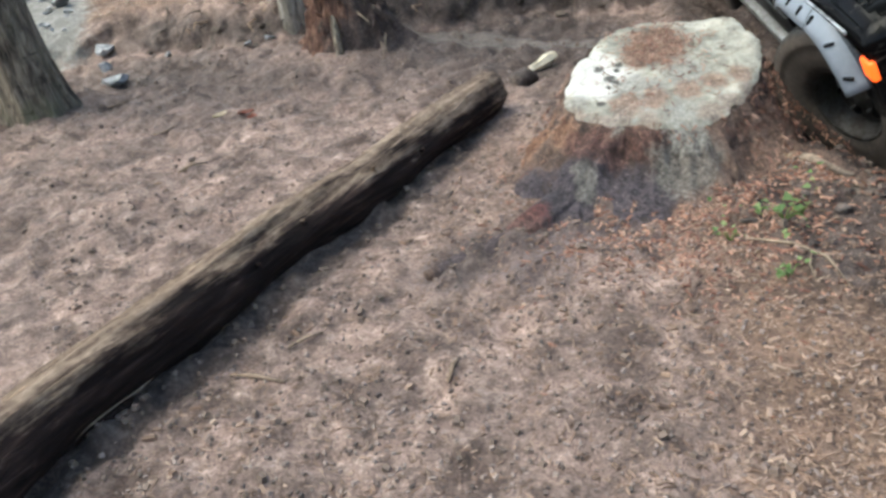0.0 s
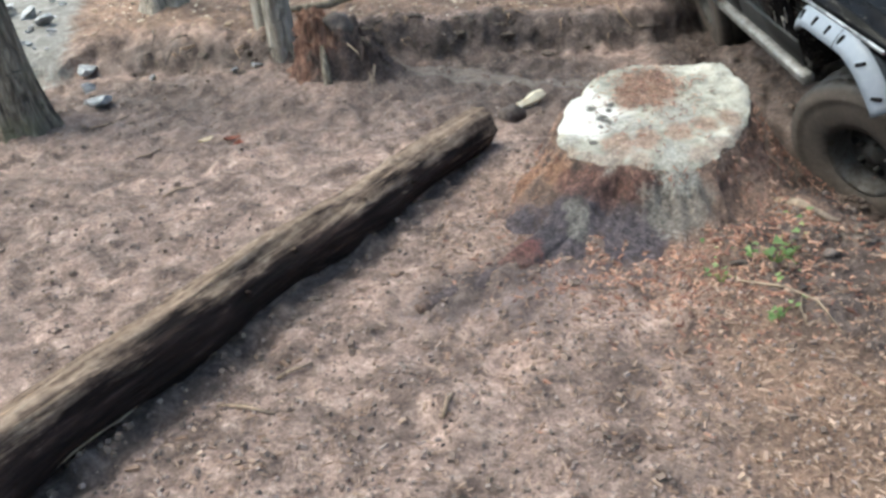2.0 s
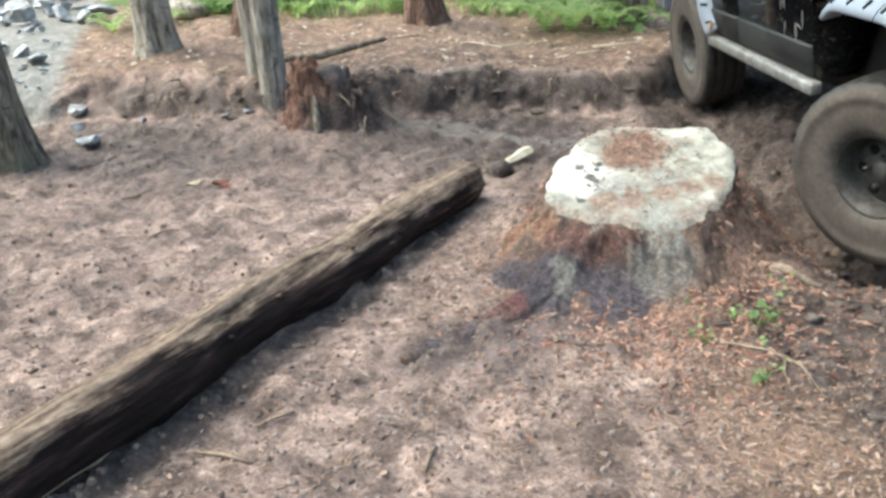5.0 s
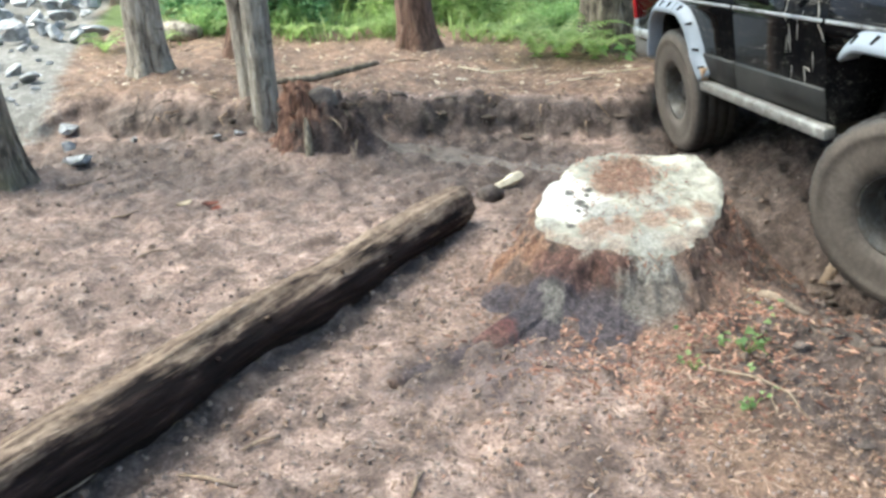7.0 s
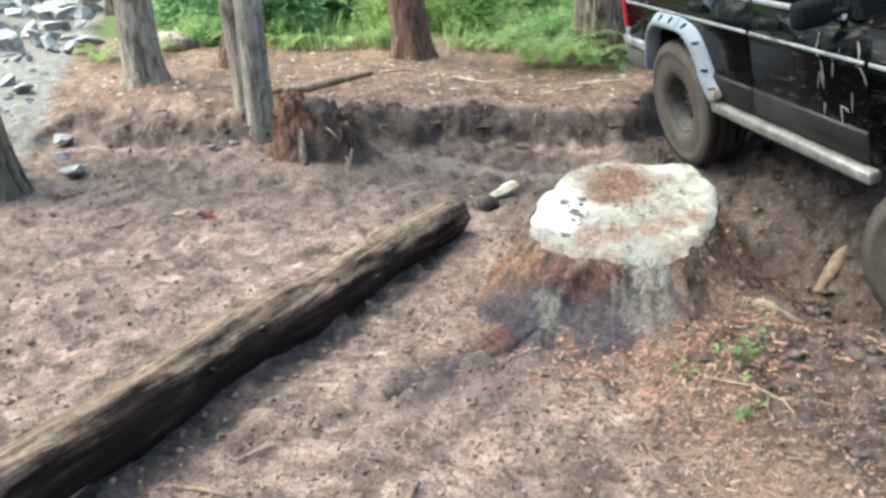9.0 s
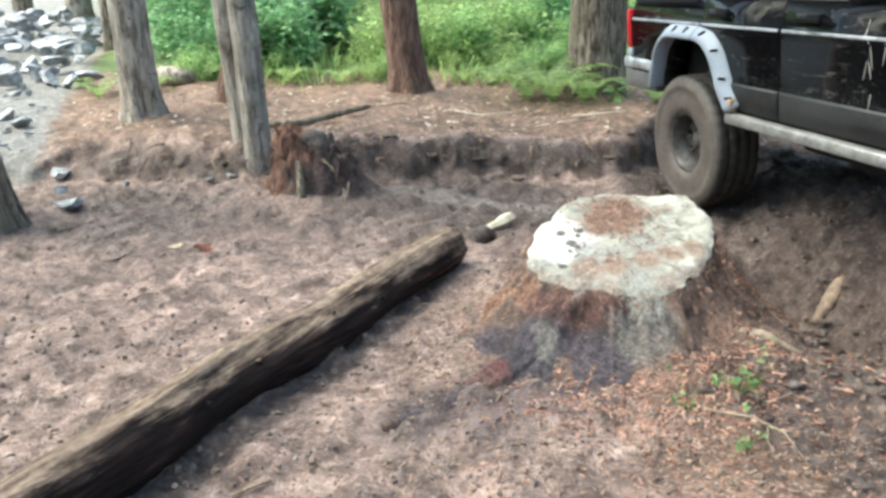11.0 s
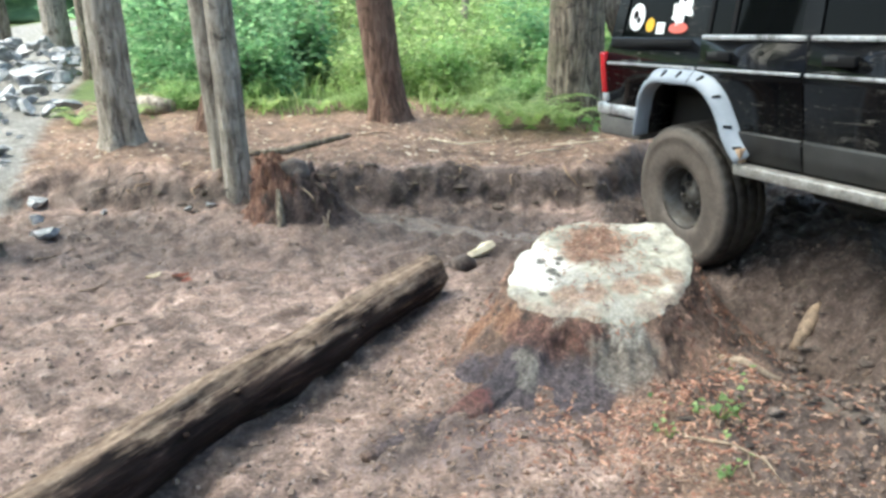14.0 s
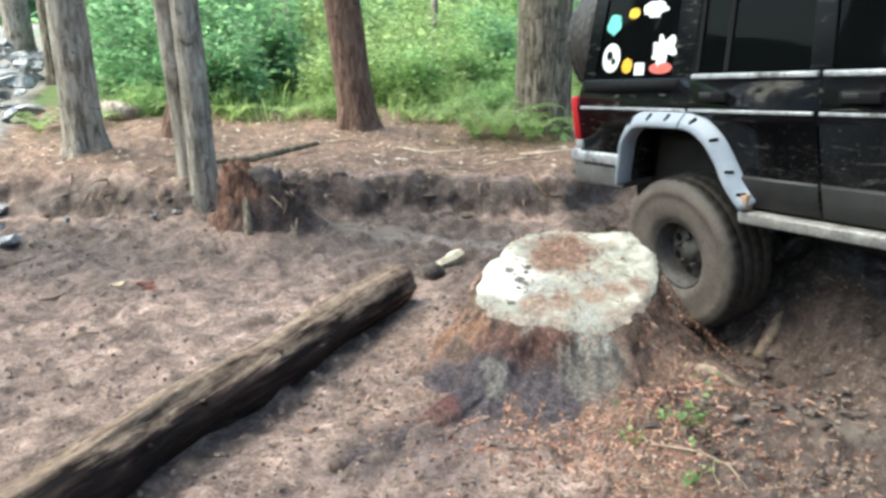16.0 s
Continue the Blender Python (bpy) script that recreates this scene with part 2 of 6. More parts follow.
def lamp_glow(name, colour, strength):
    m, t, b, co = start(name)
    b.inputs["Base Color"].default_value = (*colour, 1)
    b.inputs["Emission Color"].default_value = (*colour, 1)
    b.inputs["Emission Strength"].default_value = strength
    return m


def log_material():
    """Dark bark with bare weathered wood in long streaks along the top; its lit and shaded sides are painted in."""
    m, t, b, co = start("dark bark and bare wood, lit side painted")
    sep = t.nodes.new("ShaderNodeSeparateXYZ")
    t.links.new(co, sep.inputs[0])
    streak = noise_tex(t, stretch(t, co, 1, 1, 0.07), 34, 8, 0.65, 0.4)
    blot = noise_tex(t, stretch(t, co, 1, 1, 0.3), 9, 7, 0.7)
    knot = noise_tex(t, stretch(t, co, 1, 1, 0.6), 22, 6, 0.7)
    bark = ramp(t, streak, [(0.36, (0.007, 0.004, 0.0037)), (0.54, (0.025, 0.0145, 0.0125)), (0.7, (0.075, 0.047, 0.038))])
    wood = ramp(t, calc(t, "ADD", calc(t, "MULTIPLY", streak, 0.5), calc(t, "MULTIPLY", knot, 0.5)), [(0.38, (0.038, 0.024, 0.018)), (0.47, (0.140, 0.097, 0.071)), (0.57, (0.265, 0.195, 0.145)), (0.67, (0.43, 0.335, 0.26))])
    # Paler upwards and to the left: daylight on the log, put into the colour.
    worn_or_lit = calc(t, "ADD", calc(t, "MULTIPLY", sep.outputs[1], 4.6), calc(t, "MULTIPLY", sep.outputs[0], -3.4))
    worn_or_lit = calc(t, "ADD", worn_or_lit, calc(t, "MULTIPLY", calc(t, "SUBTRACT", blot, 0.5), 1.9))
    worn_or_lit = calc(t, "ADD", worn_or_lit, calc(t, "MULTIPLY", calc(t, "SUBTRACT", streak, 0.5), 1.2))
    worn_or_lit = calc(t, "ADD", worn_or_lit, calc(t, "MULTIPLY", calc(t, "SUBTRACT", 1.1, sep.outputs[2], True), 0.75))
    k = ramp(t, worn_or_lit, [(0.05, (0, 0, 0)), (0.46, (1, 1, 1))])
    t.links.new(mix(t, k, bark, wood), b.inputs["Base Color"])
    b.inputs["Roughness"].default_value = 0.9
    b.inputs["Specular IOR Level"].default_value = 0.2
    bump(t, b, calc(t, "ADD", streak, calc(t, "MULTIPLY", knot, 0.6)), 1.0, 0.025)
    return m


def flank_material():
    """Rotting stump flank: brown fibre, purple grey rot, bare grey wood and rusty fibres in upright patches."""
    m, t, b, co = start("rotting stump flank")
    v = stretch(t, co, 1, 1, 0.3)
    patch, fibre, fine = noise_tex(t, stretch(t, co, 1, 1, 0.6), 6.5, 7, 0.7, 0.6), noise_tex(t, v, 38, 8, 0.75, 0.4), noise_tex(t, co, 70, 6, 0.7)
    mixed = calc(t, "ADD", calc(t, "MULTIPLY", patch, 0.6), calc(t, "MULTIPLY", fibre, 0.4))
    c = ramp(t, mixed, [(0.36, (0.050, 0.034, 0.028)), (0.46, (0.135, 0.086, 0.066)), (0.54, (0.245, 0.158, 0.120)), (0.62, (0.36, 0.22, 0.155)), (0.72, (0.44, 0.34, 0.28))])

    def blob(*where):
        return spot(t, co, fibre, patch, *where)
    rust = ramp(t, fibre, [(0.36, (0.11, 0.05, 0.03)), (0.52, (0.32, 0.165, 0.10)), (0.66, (0.52, 0.33, 0.22))])
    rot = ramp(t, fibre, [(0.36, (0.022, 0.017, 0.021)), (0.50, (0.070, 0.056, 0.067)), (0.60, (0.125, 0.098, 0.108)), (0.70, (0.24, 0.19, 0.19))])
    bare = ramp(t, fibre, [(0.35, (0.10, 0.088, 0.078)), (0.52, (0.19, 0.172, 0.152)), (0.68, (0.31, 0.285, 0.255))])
    c = mix(t, blob(-0.55, -0.02, 0.15, 0.22, 0.85), c, rust)
    c = mix(t, blob(-0.46, -0.22, 0.25, 0.12, 0.75), c, rust)
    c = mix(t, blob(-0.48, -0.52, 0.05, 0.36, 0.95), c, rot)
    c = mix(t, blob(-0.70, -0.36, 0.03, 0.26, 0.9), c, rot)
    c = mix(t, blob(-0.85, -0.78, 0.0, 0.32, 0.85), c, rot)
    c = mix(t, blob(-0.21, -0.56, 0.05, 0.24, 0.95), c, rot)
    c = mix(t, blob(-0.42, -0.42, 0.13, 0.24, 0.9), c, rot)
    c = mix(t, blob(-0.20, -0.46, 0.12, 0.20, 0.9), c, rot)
    c = mix(t, blob(-0.63, -0.55, 0.07, 0.13, 0.75), c, (0.17, 0.05, 0.042))
    crimson = ramp(t, fibre, [(0.4, (0.060, 0.024, 0.020)), (0.52, (0.145, 0.066, 0.052)), (0.64, (0.31, 0.16, 0.12))])
    for rx, ry, rz, rs in ((-0.26, -0.31, 0.21, 0.17), (-0.40, -0.28, 0.20, 0.14), (-0.12, -0.34, 0.20, 0.13), (-0.68, -0.62, 0.05, 0.15)):
        c = mix(t, blob(rx, ry, rz, rs, 0.75), c, crimson)
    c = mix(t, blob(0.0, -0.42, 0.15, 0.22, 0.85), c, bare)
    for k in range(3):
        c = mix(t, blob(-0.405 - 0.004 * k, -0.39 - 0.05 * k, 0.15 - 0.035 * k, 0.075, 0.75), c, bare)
    # pale wood and stain run on over the edge of the cut, in uneven tongues
    sep = t.nodes.new("ShaderNodeSeparateXYZ")
    t.links.new(co, sep.inputs[0])
    below = calc(t, "SUBTRACT", sep.outputs[2], calc(t, "ADD", calc(t, "MULTIPLY", sep.outputs[1], 0.364), 0.385))
    edge = calc(t, "ADD", calc(t, "MULTIPLY", below, 9.0), calc(t, "MULTIPLY", calc(t, "SUBTRACT", patch, 0.5), 2.6))
    edge = ramp(t, calc(t, "ADD", edge, calc(t, "MULTIPLY", calc(t, "SUBTRACT", fibre, 0.5), 1.0)), [(-0.0, (0, 0, 0)), (0.25, (0.85, 0.85, 0.85))])
    c = mix(t, edge, c, ramp(t, fibre, [(0.36, (0.17, 0.12, 0.09)), (0.52, (0.35, 0.30, 0.25)), (0.66, (0.52, 0.48, 0.42))]))
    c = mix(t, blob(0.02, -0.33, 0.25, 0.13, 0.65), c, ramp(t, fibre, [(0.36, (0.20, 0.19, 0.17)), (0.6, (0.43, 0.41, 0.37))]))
    c = mix(t, 1.0, c, ramp(t, fine, [(0.34, (0.45, 0.43, 0.42)), (0.5, (0.97, 0.96, 0.95)), (0.66, (1.4, 1.36, 1.33))]), "MULTIPLY")
    t.links.new(c, b.inputs["Base Color"])
    b.inputs["Roughness"].default_value = 0.8
    bump(t, b, calc(t, "ADD", fibre, calc(t, "MULTIPLY", fine, 0.5)), 1.0, 0.03)
    return m


SOIL = ground_material()
LEAF_A = leaf_material("broad leaves", (0.12, 0.23, 0.08), (0.24, 0.40, 0.145), (0.45, 0.58, 0.28))
LEAF_B = leaf_material("salmonberry leaves", (0.095, 0.21, 0.10), (0.185, 0.36, 0.165), (0.37, 0.52, 0.28))
LEAF_C = leaf_material("yellow green leaves", (0.15, 0.24, 0.08), (0.295, 0.42, 0.15), (0.50, 0.57, 0.29))
BARK_RED = bark_material("red furrowed bark", (0.045, 0.022, 0.015), (0.13, 0.07, 0.048), (0.24, 0.15, 0.11))
BARK_GREY = bark_material("grey bark", (0.085, 0.068, 0.054), (0.25, 0.212, 0.172), (0.45, 0.405, 0.35), None, 0.6)
BARK_DARK = bark_material("old dark bark", (0.024, 0.018, 0.013), (0.14, 0.11, 0.082), (0.36, 0.30, 0.23), (0.10, 0.10, 0.05))
LOG_BARK = log_material()
DARK_BARK = bark_material("wet dark bark", (0.02, 0.014, 0.011), (0.075, 0.056, 0.043), (0.17, 0.135, 0.105))
LOG_END = surface("pale log end", [(0.35, (0.10, 0.07, 0.05)), (0.6, (0.32, 0.24, 0.17))], 14)
STUMP_TOP = stump_top_material()
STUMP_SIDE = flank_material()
PALE_WOOD = surface("fresh split wood", [(0.35, (0.45, 0.36, 0.24)), (0.65, (0.78, 0.70, 0.54))], 12, 0.7)
TAN_WOOD = surface("muddy split wood", [(0.35, (0.16, 0.10, 0.06)), (0.65, (0.45, 0.30, 0.19))], 12, 0.7, dirt=(0.06, 0.045, 0.035), dirt_amount=0.4)
STAKE = surface("weathered split wood", [(0.35, (0.10, 0.068, 0.048)), (0.65, (0.33, 0.235, 0.165))], 12, 0.8, dirt=(0.05, 0.037, 0.03), dirt_amount=0.42)
ROCK = surface("grey rock", [(0.34, (0.06, 0.062, 0.067)), (0.5, (0.215, 0.22, 0.232)), (0.64, (0.50, 0.51, 0.525))], 3, 0.5, relief=0.8, dist=0.02)
CHIP = leaf_material("brown litter", (0.06, 0.035, 0.022), (0.22, 0.135, 0.092), (0.40, 0.285, 0.215), 0.05)
DEAD_LEAF = leaf_material("dead leaves", (0.16, 0.10, 0.06), (0.36, 0.26, 0.17), (0.62, 0.54, 0.42), 0.1)
RED_CHIP = leaf_material("red brown bark chips", (0.06, 0.027, 0.019), (0.24, 0.108, 0.07), (0.50, 0.30, 0.21), 0.05)
BANK_CLOD = surface("crumbled bank earth", [(0.35, (0.04, 0.029, 0.023)), (0.5, (0.105, 0.078, 0.06)), (0.66, (0.24, 0.185, 0.145))], 11, 0.9, relief=1.0, dist=0.02)
CRUMB = leaf_material("soil crumbs", (0.045, 0.033, 0.027), (0.17, 0.122, 0.102), (0.34, 0.265, 0.23), 0.0)
CLOD = surface("mud clods", [(0.35, (0.07, 0.048, 0.037)), (0.65, (0.23, 0.165, 0.13))], 12, 0.8, relief=0.8)
SOIL_CLOD = surface("wet mud lumps", [(0.36, (0.025, 0.017, 0.014)), (0.5, (0.07, 0.05, 0.041)), (0.66, (0.19, 0.148, 0.127))], 9, 0.7, relief=0.9, dist=0.015)
RED_LEAF = surface("red dead leaf", [(0.35, (0.14, 0.04, 0.025)), (0.65, (0.34, 0.10, 0.06))], 12, 0.7)


# ---- shared builders ----
def part(name, bm, material, parent=None, label="", smooth=True):
    """Links a bmesh as one mesh object under a thing or a part."""
    me = bpy.data.meshes.new(name)
    if smooth:
        for f in bm.faces:
            f.smooth = True
    bm.to_mesh(me)
    bm.free()
    for mm in (material if isinstance(material, (list, tuple)) else [material]):
        me.materials.append(mm)
    ob = new(name, me)
    ob.parent = parent
    if label:
        tagged(ob, label)
    return ob


def raw(name, verts, faces, material, parent=None, smooth=True):
    me = bpy.data.meshes.new(name)
    me.from_pydata(verts, [], faces)
    me.materials.append(material)
    if smooth:
        me.polygons.foreach_set("use_smooth", [True] * len(me.polygons))
    me.update()
    ob = new(name, me)
    ob.parent = parent
    return ob


def box(bm, x0, x1, y0, y1, z0, z1, bevel=0.0):
    r = bmesh.ops.create_cube(bm, size=1, matrix=Matrix.Translation(((x0 + x1) / 2, (y0 + y1) / 2, (z0 + z1) / 2)) @ Matrix.Diagonal((x1 - x0, y1 - y0, z1 - z0, 1)))
    if bevel:
        es = {e for v in r["verts"] for e in v.link_edges}
        bmesh.ops.bevel(bm, geom=list(es), offset=bevel, segments=2, affect="EDGES", profile=0.5)
    return bm


def tube(bm, pts, radii, sides=10, rough=0.0, seed=0, caps=True):
    """A bent round limb through points, with its own radius at each."""
    rings = []
    pts = [Vector(p) for p in pts]
    side = None
    for i, p in enumerate(pts):
        d = (pts[min(i + 1, len(pts) - 1)] - pts[max(i - 1, 0)]).normalized()
        if side is None:
            side = d.orthogonal().normalized()
        side = (side - d * side.dot(d)).normalized()
        up = d.cross(side)
        ring = []
        for k in range(sides):
            a = 2 * math.pi * k / sides
            o = side * math.cos(a) + up * math.sin(a)
            r = radii[i]
            if rough:
                r *= 1 + rough * (noise.noise((p + o * r) * 9 + Vector((seed, 0, 0))) + 0.6 * noise.noise((p + o * r) * 27 + Vector((0, seed, 0))))
            ring.append(bm.verts.new(p + o * r))
        rings.append(ring)
    for a, b in zip(rings, rings[1:]):
        for k in range(sides):
            bm.faces.new((a[k], a[(k + 1) % sides], b[(k + 1) % sides], b[k]))
    if caps:
        bm.faces.new(rings[0][::-1])
        bm.faces.new(rings[-1])
    return bm


def sstep(v, a, b):
    u = np.clip((v - a) / (b - a), 0, 1)
    return u * u * (3 - 2 * u)


# ---- ground ----
RUT_R = [(1.9, 9.0), (1.86, 6.4), (1.72, 5.2), (1.75, 4.3), (1.92, 3.6), (2.3, 2.8), (2.7, 1.7), (3.6, 0.2), (6, -3)]
RUT_L = [(3.6, 9.0), (3.38, 6.2), (3.25, 5.0), (3.25, 4.2), (3.5, 3.6), (4.0, 2.9), (4.5, 1.9), (5.5, 0.4), (8, -3)]


def off_line(x, y, line):
    best = np.full(np.shape(x), 1e9)
    for (ax, ay), (bx, by) in zip(line, line[1:]):
        dx, dy = bx - ax, by - ay
        u = np.clip(((x - ax) * dx + (y - ay) * dy) / (dx * dx + dy * dy), 0, 1)
        best = np.minimum(best, np.hypot(x - ax - u * dx, y - ay - u * dy))
    return best


def bank_line(x):
    return 6.12 + 0.10 * np.sin(1.7 * x + 0.6) + 0.05 * np.sin(4.3 * x) + 1.25 * sstep(x, 1.35, 2.5) + 0.12 * sstep(-x, 1.2, 2.2)


def ground_forms(x, y):
    """Height without the lumps, and how wet or shaded, needle-strewn, stony and green the ground is."""
    x, y = np.asarray(x, float), np.asarray(y, float)
    edge = y - bank_line(x)
    h = 0.29 * sstep(edge, -0.10, 0.22 + 0.10 * sstep(-x, 1.0, 2.0)) + 0.035 * sstep(edge, 0.0, 0.3) * np.cos(x * 3.1 + 1) + 0.03 * np.clip(edge - 0.4, 0, 8)
    h += 0.07 * np.exp(-((x - 0.85) ** 2 + (y - 3.45) ** 2) / 0.5)                  # earth heaped round the stump
    h += 0.13 * np.exp(-((x + 0.85) ** 2 / 0.40 + (y - 5.55) ** 2 / 0.16))          # mud heaped round the rotten stump
    h += 0.07 * np.exp(-((x + 1.75) ** 2 / 0.5 + (y - 5.85) ** 2 / 0.07))           # low hummock under the bank
    h += 0.05 * np.exp(-((x - 0.25) ** 2 / 0.12 + (y - 5.0) ** 2 / 0.05)) + 0.04 * np.exp(-((x - 1.25) ** 2 / 0.2 + (y - 4.5) ** 2 / 0.1))
    h -= 0.05 * np.exp(-((x - 0.1) ** 2 / 0.8 + (y - 5.55) ** 2 / 0.14))            # soft wet track under the bank
    h += 0.17 * sstep(x + 0.25 * (3.2 - y), 1.7, 2.7) * sstep(-y, -3.4, -2.4)       # the way out climbs
    h += 0.10 * sstep(x, 2.0, 3.0) * sstep(y, 3.0, 4.0) * sstep(-edge, -0.2, 0.4)
    dr, dl = off_line(x, y, RUT_R), off_line(x, y, RUT_L)
    near = sstep(-edge, -0.2, 0.3)
    h += near * (-0.07 * np.exp(-(dr / 0.2) ** 2) + 0.035 * np.exp(-((dr - 0.42) / 0.12) ** 2) - 0.07 * np.exp(-(dl / 0.2) ** 2))
    h -= 0.30 * np.exp(-(((x - 1.93) / 0.42) ** 2 + ((y - 3.78) / 0.60) ** 2) ** 1.3)  # the hole that the wheel dug
    h += 0.05 * np.exp(-(off_line(x, y, [(1.22, 3.35), (1.35, 2.95), (1.75, 2.6)]) / 0.09) ** 2)
    h += near * 0.016 * np.sin(62 * y + 24 * np.abs(np.mod(x, 0.5) - 0.25)) * np.exp(-(dr / 0.24) ** 4)     # tread prints in the rut
    h += near * 0.11 * np.exp(-((x - 2.52) / 0.28) ** 2) * sstep(y, 3.4, 4.4)                              # ridge between the ruts
    # Unseen rise beyond the left rut, added to block light under the car.
    h += 0.40 * sstep(x - 0.25 * np.clip(3.5 - y, 0, 9), 3.85, 4.7) * sstep(y, 0.5, 2.0) * sstep(-edge, -0.4, 0.4)
    h -= 0.25 * sstep(-x, 3.0, 4.6) * sstep(y, 3.0, 6.0) * sstep(-y, -9, -6)
    far = np.hypot(x, y - 4)
    h += 0.012 * np.clip(far - 9, 0, 60)
    wet_or_shaded = 0.95 * np.exp(-(dr / 0.55) ** 4) * sstep(-edge, -0.35, 0.0) + 0.9 * np.exp(-(dl / 0.6) ** 4) * near
    wet_or_shaded = np.maximum(wet_or_shaded, 0.85 * np.exp(-((x - 0.25) ** 2 / 1.1 + (y - 5.65) ** 2 / 0.35) ** 2))
    wet_or_shaded = np.maximum(wet_or_shaded, (0.80 + 0.10 * sstep(x, -0.6, 0.4)) * np.exp(-((edge - 0.06) / 0.17) ** 2) * sstep(x, -3.3, -2.6))
    wet_or_shaded = np.maximum(wet_or_shaded, (0.40 * sstep(y, 2.2, 3.2) + 0.22 * sstep(y, 4.6, 5.5)) * sstep(-x, 0.6, 1.8) * sstep(-edge, 0.1, 0.5))
    wet_or_shaded = np.maximum(wet_or_shaded, 0.72 * np.exp(-((x - 0.35) ** 2 / 0.5 + (y - 5.05) ** 2 / 0.22) ** 2))
    wet_or_shaded = np.maximum(wet_or_shaded, 0.9 * sstep(x, 1.15, 1.5) * sstep(y, 2.6, 3.1) * near)
    wet_or_shaded = np.maximum(wet_or_shaded, 0.53 * sstep(-edge, 0, 0.3) * sstep(y, 3.4, 5.0))
    # Dark strip along the log: its contact shadow, painted with the wet-mud colour.
    wet_or_shaded = np.maximum(wet_or_shaded, 0.95 * np.exp(-(off_line(x, y, [(0.17, 4.2), (-1.64, 0.83)]) / 0.085) ** 4))
    wet_or_shaded = np.maximum(wet_or_shaded, 0.6 * np.exp(-(off_line(x, y, [(-0.15, 2.58), (0.25, 2.86), (0.6, 2.95)]) / 0.15) ** 3))
    wet_or_shaded = np.maximum(wet_or_shaded, 0.95 * sstep(x + 0.35 * y, 1.75, 2.2) * sstep(-y, -3.4, -2.8))
    # Wet mud beside the stump, carried under the car to deepen its shadow too.
    wet_or_shaded = np.maximum(wet_or_shaded, 0.95 * sstep(x, 1.25, 1.6) * sstep(y, 3.0, 3.3) * near)
    needles = np.maximum(0.95 * sstep(edge, 0.1, 0.45), 0.8 * np.exp(-((x - 1.0) ** 2 + (y - 2.95) ** 2) / 0.35))
    needles = np.maximum(needles, 0.72 * sstep(x, 0.3, 1.0) * sstep(-y, -3.2, -2.2))
    wet_or_shaded = wet_or_shaded * (1 - 0.75 * np.exp(-((x - 0.22) ** 2 / 0.07 + (y - 3.6) ** 2 / 0.6) ** 2))
    needles = np.maximum(needles, 0.34 * np.exp(-((x - 0.15) ** 2 / 0.16 + (y - 3.0) ** 2 / 0.9) ** 2))
    gravel = sstep(-x - 0.30 * (y - 6), 2.75, 3.5) * sstep(y, 5.6, 6.8) * sstep(-y, -34, -26)
    green = sstep(y, 9.2, 10.6) * (1 - gravel) + sstep(far, 13, 18) * (1 - gravel)
    slick = 0.95 * np.exp(-(off_line(x, y, [(-0.62, 5.92), (-0.15, 5.78), (0.42, 5.45), (1.0, 5.25)]) / 0.15) ** 4)
    slick = np.maximum(slick, 0.85 * np.exp(-(off_line(x, y, [(1.25, 3.2), (1.37, 3.0), (1.75, 2.62), (2.4, 2.3)]) / 0.09) ** 4))
    return h, wet_or_shaded * (1 - 0.9 * gravel), needles, gravel, green, slick


def lumps(x, y, wet_or_shaded):
    p = Vector((x, y, 0))
    far = max(0.0, min(1.0, (math.hypot(x, y - 4) - 8) / 20))
    a = 0.030 * noise.noise(p * 1.9) + 0.029 * noise.noise(p * 5.6 + Vector((3, 0, 1)))
    clod = noise.noise(p * 13.0 + Vector((0, 7, 2)))
    on_bank = math.exp(-((y - float(bank_line(x)) - 0.08) / 0.2) ** 2)
    a += on_bank * (0.08 * noise.noise(p * 2.3 + Vector((5, 5, 0))) + 0.032 * noise.noise(p * 6.5 + Vector((1, 5, 0))) + 0.016 * noise.noise(p * 16))
    a += (0.018 + 0.022 * wet_or_shaded) * clod + (0.009 + 0.016 * wet_or_shaded) * abs(noise.noise(p * 27 + Vector((9, 0, 4))))
    a += wet_or_shaded * (0.055 * noise.noise(p * 3.7 + Vector((2, 8, 0))) + 0.045 * noise.noise(p * 8.3 + Vector((8, 2, 0))) + 0.032 * noise.noise(p * 15 + Vector((4, 4, 0))))
    return a * (1 + 14 * far)


def height(x, y):
    h, wet_or_shaded, *_ = ground_forms(x, y)
    return float(h) + lumps(float(x), float(y), float(min(wet_or_shaded, 1)))


def axis(lo, hi, step, reach, grow=1.16):
    mid = list(np.arange(lo, hi + step / 2, step))
    out, s, v = [], step, hi
    while v < reach:
        s *= grow
        v += s
        out.append(v)
    inn, s, v = [], step, lo
    while v > -reach:
        s *= grow
        v -= s
        inn.append(v)
    return np.array(inn[::-1] + mid + out)


